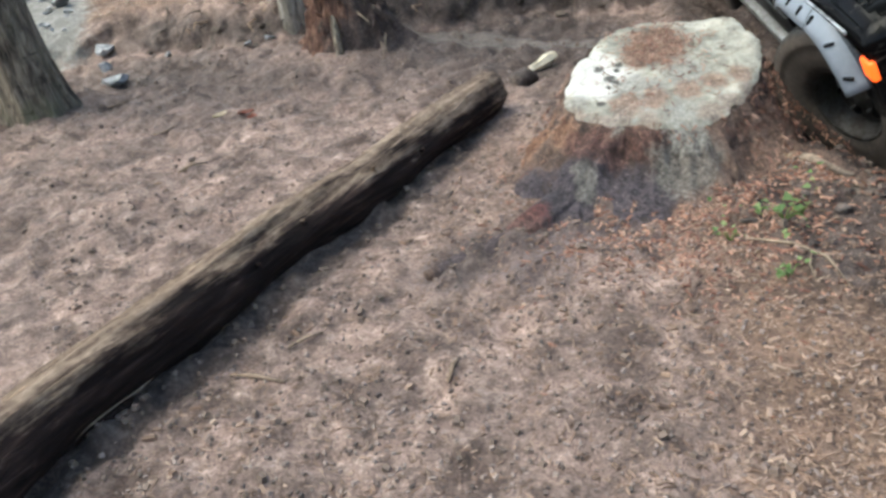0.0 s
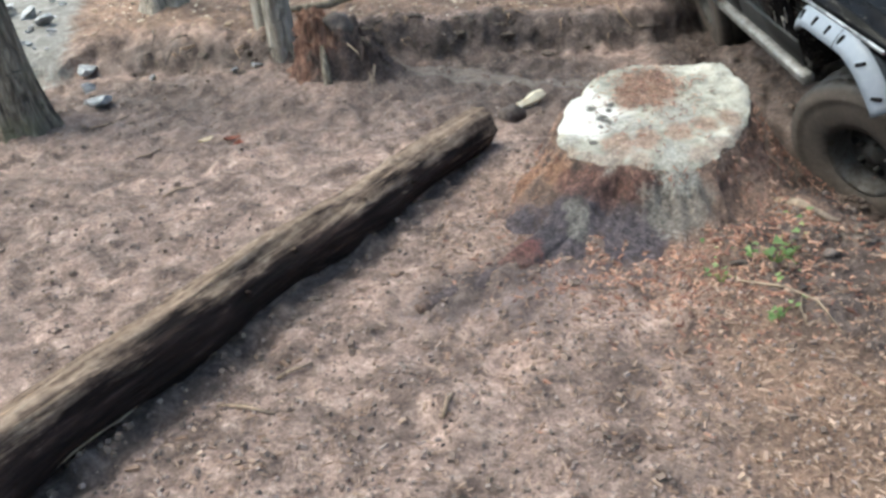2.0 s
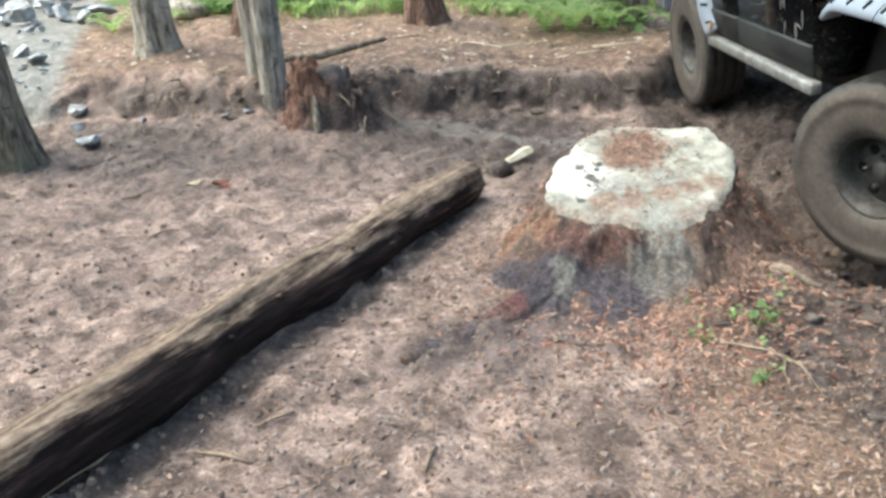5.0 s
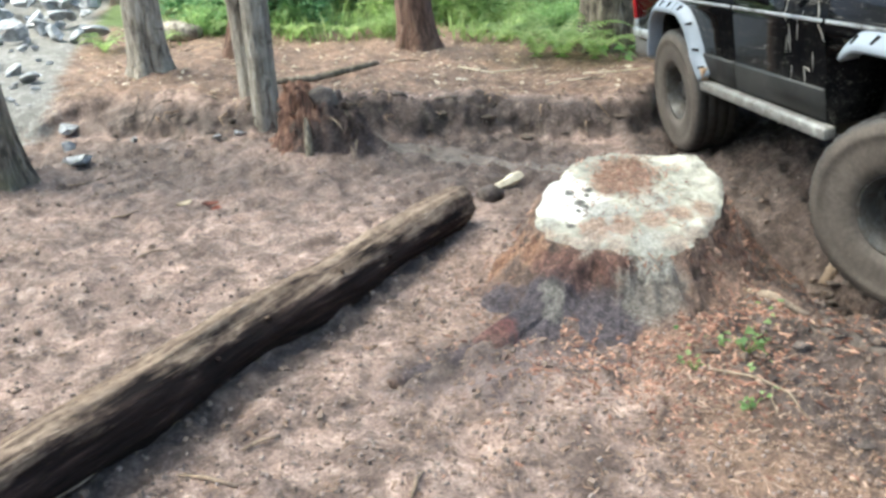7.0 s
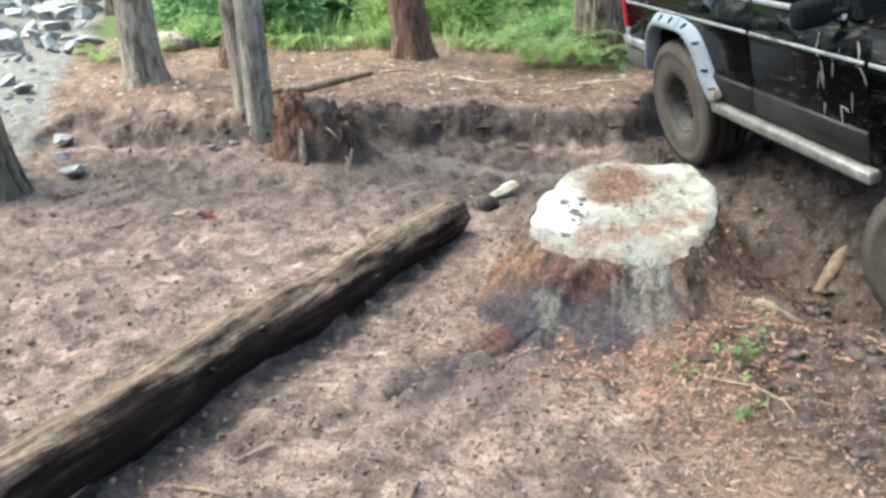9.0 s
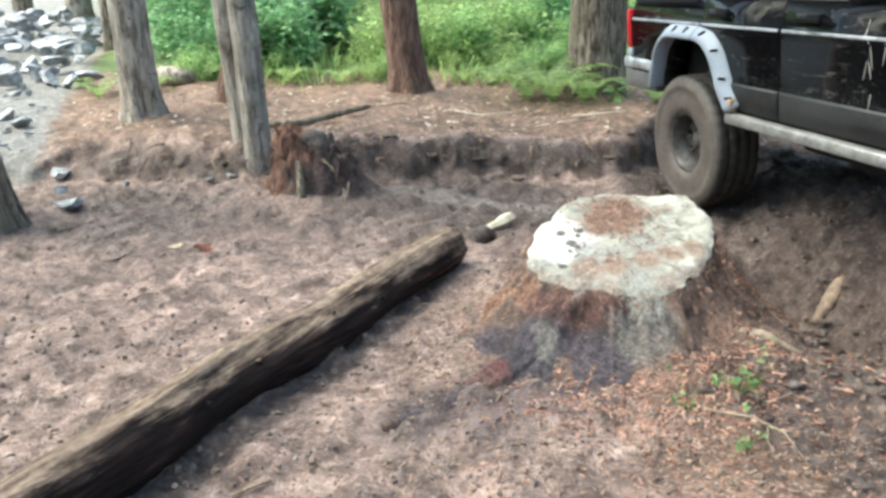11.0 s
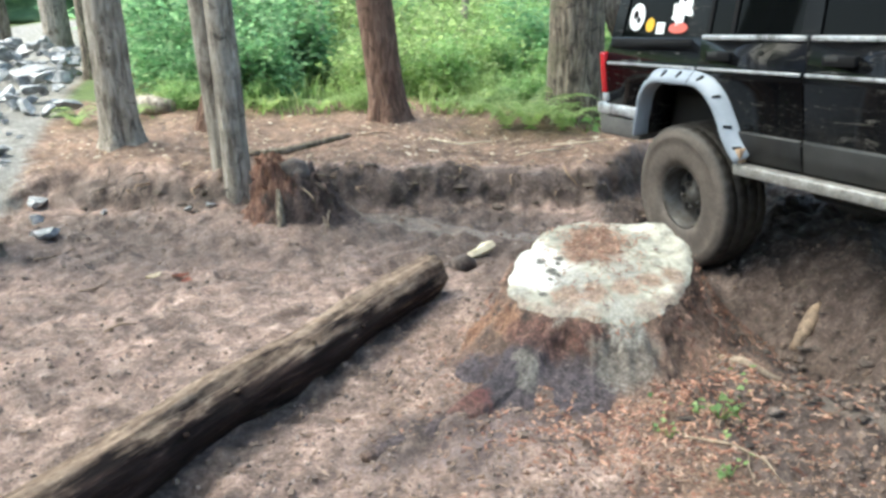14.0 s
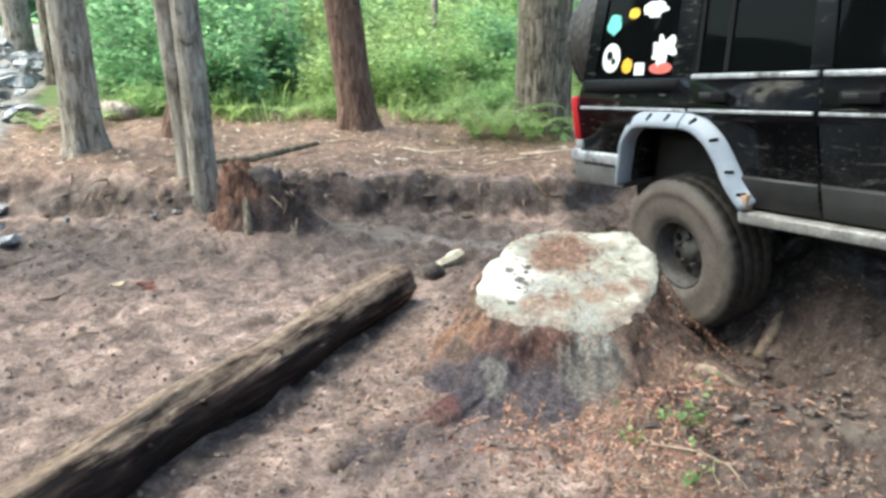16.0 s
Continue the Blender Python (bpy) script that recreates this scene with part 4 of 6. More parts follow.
# Unseen trees on the left, added so that their crowns shade the clearing.
for k, (tx, ty) in enumerate([(-6.6, 0.9), (-5.6, -1.6), (-6.8, 6.0), (-8.6, 0.2)]):
    tree(tx, ty, (0.0, 0.01 * k), 0.2, (BARK_DARK, BARK_GREY)[k % 2], 40 + k, "unseen tall leafy tree added to shade the clearing", 0.05, leaves=1500)


def broken_stump(x, y, tall):
    st = new("broken_stump")
    st.location = (x, y, height(x, y) - 0.04)
    bm, rows, n = bmesh.new(), [], 40
    for j in range(13):
        u = j / 12
        row = []
        for k in range(n):
            w = 2 * math.pi * k / n
            c, q = math.cos(w), math.sin(w)
            r = 0.055 + 0.15 * u ** 1.4 + 0.03 * noise.noise(Vector((c * 3, q * 3, u * 3))) + 0.018 * noise.noise(Vector((c * 10, q * 10, u * 3)))
            row.append(bm.verts.new((r * c, r * q, (tall + 0.12 * noise.noise(Vector((c * 3, q * 3, 8)))) * (1 - u))))
        rows.append(row)
    for a, b in zip(rows, rows[1:]):
        for k in range(n):
            bm.faces.new((a[k], b[k], b[(k + 1) % n], a[(k + 1) % n]))
    bm.faces.new(rows[0][::-1])
    part("trunk", bm, BARK_RED, st)
    tagged(st, "short broken red brown stump behind the twin stems", "stump")


broken_stump(-2.02, 8.05, 0.62)


# ---- undergrowth ----
def shrub(seed, leaf, tall, wide, count, size):
    rnd = random.Random(seed)
    s = new("shrub")
    tips = []
    bm = bmesh.new()
    for i in range(16):
        a, L = rnd.uniform(0, 6.28), rnd.uniform(0.3, 1.0) * wide
        h = tall * rnd.uniform(0.35, 1.0)
        q = Vector((math.cos(a) * L, math.sin(a) * L, h))
        m1 = Vector((q.x * 0.35, q.y * 0.35, h * 0.6))
        tube(bm, [(0, 0, -0.1), m1, q], [0.018, 0.012, 0.004], 5)
        tips += [m1, m1.lerp(q, 0.5), q, q, Vector((q.x, q.y, h * 0.6)), Vector((q.x * 1.1, q.y * 1.1, h * 0.3))]
    part("stem", bm, BARK_DARK, s)
    leaf_cloud("foliage", tips, count, 0.2, size, leaf, s, rnd)
    tagged(s, "dense green leafy shrub of the undergrowth", "shrub", "undergrowth shrubs")
    return s


def fern(seed, reach):
    rnd = random.Random(seed)
    f = new("fern")
    for i in range(13):
        a = i * 0.483 * 2 + rnd.uniform(-0.2, 0.2)
        L = reach * rnd.uniform(0.7, 1.1)
        verts, faces = [], []
        n = 20
        prev = None
        for j in range(n + 1):
            u = j / n
            p = Vector((math.cos(a) * L * u, math.sin(a) * L * u, 0.02 + L * (1.45 * u - 1.2 * u * u)))
            if prev is not None:
                d = (p - prev).normalized()
                sd = d.cross(Vector((0, 0, 1))).normalized()
                w = L * 0.17 * math.sin(math.pi * min(1, 0.12 + u * 0.9)) ** 0.8
                for sg in (-1, 1):
                    i0 = len(verts)
                    tip = prev + sd * sg * w + d * w * 0.35 - Vector((0, 0, w * 0.25))
                    verts += [tuple(prev), tuple(prev + d * L / n * 0.8), tuple(tip)]
                    faces.append((i0, i0 + 1, i0 + 2))
                i0 = len(verts)
                verts += [tuple(prev - sd * 0.003), tuple(prev + sd * 0.003), tuple(p + sd * 0.003), tuple(p - sd * 0.003)]
                faces.append((i0, i0 + 1, i0 + 2, i0 + 3))
            prev = p
        raw("frond", verts, faces, LEAF_C, f, False)
    tagged(f, "light green fern at the foot of a tree", "fern", "ferns")
    return f


def plant_undergrowth():
    rnd = random.Random(11)
    kinds = [shrub(1, LEAF_A, 1.7, 0.9, 2600, 0.075), shrub(2, LEAF_B, 2.1, 0.9, 2600, 0.085), shrub(3, LEAF_C, 1.2, 0.8, 2800, 0.055), shrub(4, LEAF_A, 2.6, 1.2, 3000, 0.10)]
    spots = []
    for row, (y, gap) in enumerate(((9.5, 0.75), (10.3, 0.8), (11.3, 0.9), (12.6, 1.0), (14.2, 1.15), (16.2, 1.4), (19.0, 1.8), (23.0, 2.4))):
        x = -0.42 * y - 2
        while x < 0.75 * y + 1:
            spots.append((x + rnd.uniform(-0.4, 0.4), y + rnd.uniform(-0.4, 0.4), row))
            x += gap
    for a in range(26):
        w = 2 * math.pi * a / 26
        x, y = 9.5 * math.cos(w), 2 + 9.5 * math.sin(w)
        if y < 8:
            spots.append((x, y, 6))
    free = list(kinds)
    low = (0.24, 0.36, 0.44, 0.48, 0.55, 0.7, 0.9, 1.2)
    for x, y, row in spots:
        if x < -3.1 - 0.28 * (y - 9) and x > -14 and 6 < y < 26:
            continue
        shade = x < -1.3 - 0.1 * (y - 10)
        k = (2 if rnd.random() < 0.75 else 0) if row == 0 else 1 if shade and rnd.random() < 0.7 else rnd.choice((2, 2, 0, 1)) if row < 3 else rnd.choice((0, 2, 2, 3, 1))
        s = low[row] * rnd.uniform(0.8, 1.35) * (1.35 if shade and row > 1 else 1.0) * (1.3 if k == 2 and row else 1.0) * (0.75 if k == 3 else 1.0)
        m = pose(x, y, float(ground_forms(x, y)[0]) - 0.02, 0, 0, rnd.uniform(0, 360))
        ob = kinds[k]
        if ob in free:
            free.remove(ob)
            ob.matrix_basis = m
        else:
            ob = copy_thing(ob, m)
        ob.scale = (s * 1.2, s * 1.2, s)
    fk = [fern(5, 0.55), fern(6, 0.45)]
    for i, (x, y, s) in enumerate([(1.12, 7.82, 1.4), (1.40, 7.66, 1.15), (0.90, 8.05, 1.2), (2.1, 7.7, 1.0), (-1.1, 9.2, 0.7), (-0.8, 9.4, 0.8), (0.6, 9.0, 0.9), (1.15, 8.4, 1.0), (-3.6, 8.6, 0.7), (-3.1, 8.9, 0.7), (-2.2, 9.0, 0.8), (0.3, 9.1, 0.7), (-1.7, 9.3, 0.7)]):
        m = pose(x, y, height(x, y) - 0.01, 0, 0, i * 47)
        f = fk[i] if i < 2 else copy_thing(fk[i % 2], m)
        f.matrix_basis = m
        f.scale = (s, s, s)


def grass_fringe():
    """Low grass and sprouts along the edge of the undergrowth."""
    rnd = random.Random(31)
    verts, faces = [], []
    for _ in range(5200):
        y = rnd.uniform(8.8, 12.5)
        x = rnd.uniform(-0.42, 0.62) * y
        if x < -3.0 - 0.28 * (y - 9) or rnd.random() > (y - 8.3) / 1.2 or (y < 9.1 and x < -0.6 and rnd.random() < 0.8):
            continue
        z = float(ground_forms(x, y)[0])
        a, h, w = rnd.uniform(0, 6.28), 0.05 + 0.30 * rnd.random() ** 2, rnd.uniform(0.006, 0.016)
        dx, dy = math.cos(a), math.sin(a)
        b = rnd.uniform(0.1, 0.8) * h
        i = len(verts)
        verts += [(x - dy * w, y + dx * w, z - 0.01), (x + dy * w, y - dx * w, z - 0.01), (x + dx * b * 0.4 + dy * w * 0.8, y + dy * b * 0.4 - dx * w * 0.8, z + h * 0.65), (x + dx * b * 0.4 - dy * w * 0.8, y + dy * b * 0.4 + dx * w * 0.8, z + h * 0.65), (x + dx * b, y + dy * b, z + h)]
        faces += [(i, i + 1, i + 2, i + 3), (i + 3, i + 2, i + 4)]
    tagged(raw("grass", verts, faces, LEAF_C, None, False), "bright grass and sprouts at the edge of the undergrowth", "grass", kind="stuff")


plant_undergrowth()
grass_fringe()


def build_backdrop():
    bm = bmesh.new()
    rows = []
    for j in range(14):
        row = []
        for k in range(160):
            w = 2 * math.pi * k / 160
            d = Vector((math.cos(w), math.sin(w), 0))
            r = 34 + 2.5 * noise.noise(d * 7 + Vector((0, 0, j * 0.6))) + 1.5 * noise.noise(d * 19 + Vector((0, 0, j)))
            row.append(bm.verts.new((d.x * r, 4 + d.y * r, -1 + j * (0.62 - 0.17 * d.y))))
        rows.append(row)
    for a, b in zip(rows, rows[1:]):
        for k in range(160):
            bm.faces.new((a[k], a[(k + 1) % 160], b[(k + 1) % 160], b[k]))
    m = surface("far woods", [(0.34, (0.06, 0.11, 0.045)), (0.5, (0.17, 0.27, 0.12)), (0.66, (0.34, 0.46, 0.23))], 0.9, 0.9, 0, 7, 1.0, 0.4)
    tagged(part("backdrop", bm, m), "far green woods behind the undergrowth", "woods", kind="structure")


build_backdrop()


# ---- rocks ----
def rock(seed, flat=0.55):
    bm = bmesh.new()
    bmesh.ops.create_icosphere(bm, subdivisions=3, radius=0.56)
    o = Vector((seed * 3.1, seed, 0))
    for v in bm.verts:
        d = v.co.normalized()
        for c in range(11):
            nrm = Vector((noise.noise(o + Vector((c, 0.5, 0))), noise.noise(o + Vector((0.3, c, 0))), noise.noise(o + Vector((0, 0.7, c))))).normalized()
            lim = 0.22 + 0.14 * noise.noise(o + Vector((c, c, 1)))
            k = v.co.dot(nrm)
            if k > lim:
                v.co -= nrm * (k - lim)
        v.co += d * 0.03 * noise.noise(v.co * 5 + o)
        v.co.z *= flat
    return tagged(part("rock", bm, ROCK, smooth=False), "angular light grey rock", "rock", "rocks of the pile")


def place_rocks():
    rnd = random.Random(8)
    kinds = [rock(i + 1, 0.45 + 0.1 * (i % 3)) for i in range(5)]
    spots = [(-2.62, 5.50, 0.32), (-2.85, 5.85, 0.20), (-2.45, 6.1, 0.10), (-1.6, 6.02, 0.12), (-1.75, 5.95, 0.1), (-3.05, 6.3, 0.3)]
    while len(spots) < 60:
        y = rnd.uniform(6.4, 8.8)
        spots.append((-3.25 - 0.33 * (y - 6) - rnd.uniform(0, 1.6), y, rnd.uniform(0.05, 0.15)))
    while len(spots) < 85:
        y = rnd.uniform(6.7, 9.0)
        spots.append((-3.35 - 0.33 * (y - 6) - rnd.uniform(0, 1.8), y, rnd.uniform(0.14, 0.30)))
    while len(spots) < 310:
        y = rnd.uniform(8.8, 15.5)
        spots.append((-2.9 - 0.33 * (y - 6) - rnd.uniform(0, 3.0), y, rnd.uniform(0.18, 0.46)))
    for i, (x, y, s) in enumerate(spots):
        pile = 0.55 * float(np.exp(-((y - 12.5) / 2.4) ** 2 - ((x + 0.40 * y + 1.0) / 1.3) ** 2)) * rnd.uniform(0.2, 1)
        m = pose(x, y, float(ground_forms(x, y)[0]) + pile + 0.08 * s, rnd.uniform(-25, 25), rnd.uniform(-25, 25), rnd.uniform(0, 360))
        ob = kinds[i] if i < 5 else copy_thing(kinds[i % 5], m)
        ob.matrix_basis = m
        ob.scale = (s * rnd.uniform(0.9, 1.5), s, s)


place_rocks()


# ---- loose wood, litter, clods ----
def stick(name, pts, radii, mat, label, sides=9, rough=0.15, smooth=True):
    bm = tube(bmesh.new(), [(x, y, height(x, y) + dz) for x, y, dz in pts], radii, sides, rough, pts[0][0])
    return tagged(part(name, bm, mat, smooth=smooth), label, "stick" if name != "wood_chunk" else "wood")


stick("fallen_branch", [(-1.55, 6.75, 0.05), (-1.15, 7.0, 0.06), (-0.62, 7.35, 0.05)], [0.026, 0.032, 0.022], BARK_DARK, "mossy dark branch lying on needle litter")
stick("fallen_log", [(-3.25, 9.35, 0.09), (-3.0, 9.25, 0.10), (-2.75, 9.1, 0.07)], [0.085, 0.11, 0.07], BARK_GREY, "pale fallen log behind the bank", 16, 0.4)
bm = tube(bmesh.new(), [(2.04, 3.94, -0.27), (2.09, 3.98, -0.21), (2.14, 4.02, -0.17), (2.20, 4.08, -0.12), (2.25, 4.12, -0.08)], [0.030, 0.037, 0.039, 0.038, 0.034], 10, 0.28, 2)
tagged(part("wood_stake", bm, STAKE), "split wooden stake stuck in mud beside rut", "stick")
stick("wood_chunk", [(0.31, 4.80, 0.015), (0.37, 4.83, 0.03), (0.42, 4.87, 0.05), (0.47, 4.92, 0.06)], [0.020, 0.030, 0.042, 0.040], PALE_WOOD, "fresh white chunk of split wood", 5, 0.7, False)
stick("wood_chunk", [(0.20, 4.62, 0.01), (0.27, 4.66, 0.04), (0.31, 4.7, 0.02)], [0.05, 0.072, 0.05], SOIL_CLOD, "dark muddy clump of rotten wood", 9, 0.4)
stick("root", [(1.16, 2.46, 0.02), (1.135, 2.40, 0.015), (1.13, 2.33, 0.004)], [0.004, 0.003, 0.0015], LOG_END, "thin fork of a bare root", 6)
stick("root", [(0.98, 2.62, 0.0), (1.12, 2.52, 0.02), (1.19, 2.40, 0.015), (1.22, 2.24, 0.0)], [0.004, 0.006, 0.005, 0.002], LOG_END, "thin bare root across the needles", 6)
for sx, sy, sa, sl in ((-2.41, 5.11, 37, 0.26), (-1.53, 3.81, 30, 0.16), (-0.62, 2.18, 25, 0.13), (-0.1, 1.95, 70, 0.1), (-0.75, 2.0, 160, 0.22), (1.1, 6.9, 10, 0.5), (0.4, 7.4, -8, 0.6), (-0.4, 7.6, 20, 0.35), (1.5, 7.1, 4, 0.6), (-1.9, 4.4, 20, 0.14)):
    cx, sn = math.cos(radians(sa)) * sl / 2, math.sin(radians(sa)) * sl / 2
    stick("twig", [(sx - cx, sy - sn, 0.008), (sx, sy, 0.016), (sx + cx, sy + sn, 0.01)], [0.006, 0.008, 0.004], STAKE if sl < 0.4 else PALE_WOOD, "broken twig on the forest floor", 6)


def sprig(x, y, s, seed):
    rnd = random.Random(seed)
    p = new("seedling")
    p.location = (x, y, height(x, y))
    tips = [Vector((rnd.uniform(-1, 1) * s, rnd.uniform(-0.7, 0.7) * s, rnd.uniform(0.2, 0.7) * s)) for _ in range(6)]
    for q in tips:
        part("stem", tube(bmesh.new(), [(0, 0, -0.01), q * 0.6 + Vector((0, 0, 0.02)), q], [0.003, 0.002, 0.001], 4), LEAF_C, p)
    leaf_cloud("foliage", tips, 15, 0.02, s * 0.42, LEAF_A, p, rnd, 0.3, 1.2)
    tagged(p, "small bright green seedling among red litter", "plant", "seedlings")


sprig(1.14, 2.68, 0.085, 1)
sprig(1.22, 2.74, 0.05, 2)
sprig(0.92, 2.6, 0.04, 3)
sprig(1.05, 2.35, 0.05, 4)
sprig(1.6, 7.5, 0.2, 5)


def scatter_pool(rnd, area):
    """A batch of places on the ground with what the ground is like there."""
    n = 4000
    if area:
        x = np.array([rnd.gauss(area[0], area[2]) for _ in range(n)])
        y = np.array([rnd.gauss(area[1], area[3]) for _ in range(n)])
    else:
        y = np.array([1.2 + 5.2 * rnd.random() ** 1.3 if rnd.random() < 0.75 else rnd.uniform(6, 10) for _ in range(n)])
        x = np.array([rnd.uniform(-0.6, 0.62) * (v + 0.4) for v in y])
    h, wet_or_shaded, needles, gravel, _, _ = ground_forms(x, y)
    return list(zip(x.tolist(), y.tolist(), h.tolist(), wet_or_shaded.tolist(), needles.tolist(), gravel.tolist()))


def scatter(name, count, size, mat, label, where, seed, long=(2, 6), kind="stuff", thick=0.25, area=None):
    """Chips, needles or clods strewn where the given weight is high."""
    rnd = random.Random(seed)
    verts, faces = [], []
    made, pool = 0, []
    while made < count:
        if not pool:
            pool = scatter_pool(rnd, area)
        x, y, h, wet_or_shaded, needles, gravel = pool.pop()
        if rnd.random() > where(x, y, wet_or_shaded, needles) or gravel > 0.4:
            continue
        if (x - 0.84) ** 2 / 0.22 + (y - 3.45) ** 2 / 0.2 < 1:
            continue
        made += 1
        s = size * rnd.uniform(0.5, 1.6)
        L = s * rnd.uniform(*long)
        z = float(h) + lumps(x, y, min(float(wet_or_shaded), 1)) 
        m = pose(x, y, z + s * thick * 0.5, rnd.uniform(-18, 18), rnd.uniform(-22, 22), rnd.uniform(0, 360))
        i = len(verts)
        c = [rnd.uniform(0.6, 1.0) for _ in range(6)]
        pts = [(-L / 2 * c[0], -s / 2, -s * thick), (L / 2 * c[1], -s / 2 * c[2], -s * thick), (L / 2 * c[1], s / 2, -s * thick), (-L / 2, s / 2 * c[3], -s * thick),
               (-L / 2.6 * c[4], -s / 3, s * thick), (L / 2.6, -s / 3 * c[5], s * thick), (L / 2.8, s / 3, s * thick), (-L / 2.8, s / 3, s * thick)]
        verts += [tuple(m @ Vector(p)) for p in pts]
        faces += [(i + 4, i + 5, i + 6, i + 7), (i, i + 1, i + 5, i + 4), (i + 1, i + 2, i + 6, i + 5), (i + 2, i + 3, i + 7, i + 6), (i + 3, i, i + 4, i + 7)]
    tagged(raw(name, verts, faces, mat, None, False), label, "litter", kind=kind)


scatter("litter", 25000, 0.0045, CHIP, "brown needles, twigs and bark chips on soil", lambda x, y, w, n: 0.18 + 0.9 * n - 0.25 * w, 1, (2, 9))
scatter("bark_chips", 1800, 0.012, CHIP, "pale and red bark chips on soil", lambda x, y, w, n: 0.12 + 0.8 * n - 0.2 * w, 2, (1.2, 3))
scatter("red_chips", 3000, 0.0075, RED_CHIP, "red brown bark chips round the stump", lambda x, y, w, n: 1.0, 4, (1.5, 5), area=(0.95, 2.9, 0.38, 0.33))
scatter("dead_leaves", 1600, 0.025, DEAD_LEAF, "pale dead leaves on needle litter", lambda x, y, w, n: 0.9 * n if y > 5.9 else 0.0, 7, (1.0, 2.2), thick=0.12)
scatter("mud_clods", 1500, 0.017, CLOD, "crumbled clods of brown mud", lambda x, y, w, n: 0.08 + 0.8 * max(0, w - 0.3), 3, (0.9, 1.5), thick=0.4)
scatter("soil_crumbs", 7000, 0.0085, CRUMB, "small crumbs and grit of dry soil", lambda x, y, w, n: 0.9 - 0.5 * w, 8, (0.9, 1.9), thick=0.45)


def bank_roots():
    rnd = random.Random(9)
    for i in range(46):
        x = rnd.uniform(-2.6, 1.6)
        y = float(bank_line(x)) + rnd.uniform(0.02, 0.3)
        z = height(x, y)
        q = Vector((x + rnd.uniform(-0.12, 0.12), y - rnd.uniform(0.08, 0.22), z - rnd.uniform(0.0, 0.14)))
        p = Vector((x, y, z))
        mid = p.lerp(q, 0.5) + Vector((rnd.uniform(-0.05, 0.05), -0.04, 0.03))
        tagged(part("root", tube(bmesh.new(), [p, mid, q], [0.008, 0.006, 0.002], 5), DARK_BARK if i % 3 else TAN_WOOD), "thin root hanging from the cut bank", "root", "bank roots")


bank_roots()


stick("root", [(1.28, 3.14, 0.0), (1.36, 3.06, 0.02), (1.48, 3.0, 0.015), (1.66, 3.04, -0.01)], [0.012, 0.022, 0.02, 0.01], LOG_END, "mud covered root at the rim of the rut", 8, 0.4)


def clods(name, count, areas, fits, sizes, squash, mat, label, seed):
    """Lumps of earth, half sunk, strewn over the given areas."""
    rnd = random.Random(seed)
    bm = bmesh.new()
    bmesh.ops.create_icosphere(bm, subdivisions=2, radius=1.0)
    base_v, base_f = [v.co.copy() for v in bm.verts], [[v.index for v in f.verts] for f in bm.faces]
    bm.free()
    verts, faces, made = [], [], 0
    while made < count:
        for x, y, h, wet_or_shaded, needles, gravel in scatter_pool(rnd, rnd.choice(areas)):
            if made >= count:
                break
            if not fits(x, y, wet_or_shaded) or rnd.random() > 0.5 or math.hypot(x - 0.84, y - 3.45) < 0.62 or gravel > 0.3:
                continue
            made += 1
            s = sizes[0] + sizes[1] * rnd.random() ** 2.5
            z = h + lumps(x, y, min(wet_or_shaded, 1.0))
            o = Vector((rnd.uniform(0, 50), rnd.uniform(0, 50), 0))
            sx, sy, sz = rnd.uniform(0.7, 1.7), rnd.uniform(0.7, 1.4), rnd.uniform(*squash)
            i = len(verts)
            for v in base_v:
                k = s * (1 + 0.9 * noise.noise(v * 1.2 + o) + 0.6 * noise.noise(v * 3.3 + o))
                verts.append((x + v.x * k * sx, y + v.y * k * sy, z + v.z * k * sz))
            faces += [tuple(j + i for j in f) for f in base_f]
    tagged(raw(name, verts, faces, mat), label, "mud", kind="stuff")


clods("wet_clods", 620, [(1.75, 3.6, 0.6, 0.9), (1.65, 3.35, 0.35, 0.4), (0.3, 5.5, 1.1, 0.35)], lambda x, y, w: w > 0.5, (0.008, 0.026), (0.25, 0.5), SOIL_CLOD, "rounded lumps of wet mud along the ruts", 21)
clods("bank_clods", 110, [(-0.6, 6.2, 1.3, 0.16)], lambda x, y, w: -0.16 < y - float(bank_line(x)) < 0.26 and x > -2.7, (0.010, 0.035), (0.3, 0.6), BANK_CLOD, "crumbled clumps of brown earth on cut bank", 22)
for lx, ly, la in ((-1.45, 4.62, 20), (-1.40, 4.56, 95), (-1.60, 4.58, 50)):
    bm = bmesh.new()
    rows = []
    for i in range(7):
        u = i / 6 * 2 - 1
        w = 0.03 * (1 - u * u) + 0.002
        rows.append([bm.verts.new((u * 0.05, v * w, 0.012 + 0.010 * u * u + 0.012 * abs(v))) for v in (-1, 0, 1)])
    for a, b in zip(rows, rows[1:]):
        for k in range(2):
            bm.faces.new((a[k], a[k + 1], b[k + 1], b[k]))
    bmesh.ops.solidify(bm, geom=bm.faces[:], thickness=0.002)
    ob = tagged(part("fallen_leaf", bm, RED_LEAF if la != 50 else PALE_WOOD), "curled dead leaf on dry soil", "leaf", "fallen leaves")
    ob.matrix_basis = pose(lx, ly, height(lx, ly), 0, 0, la)


# ---- off-road car: origin on the rear axle, x ahead, y to its left ----
PAINT = car_paint()
GLASS = glass_material()
CLADDING = surface("muddy grey cladding", [(0.35, (0.008, 0.008, 0.009)), (0.65, (0.030, 0.030, 0.029))], 6, 0.6, dirt=(0.055, 0.052, 0.048), dirt_amount=0.36)
FLARE = surface("pale blue grey plastic", [(0.3, (0.19, 0.213, 0.25)), (0.55, (0.23, 0.257, 0.30)), (0.7, (0.285, 0.312, 0.355))], 5, 0.5, dirt=(0.26, 0.255, 0.25), dirt_amount=0.32)
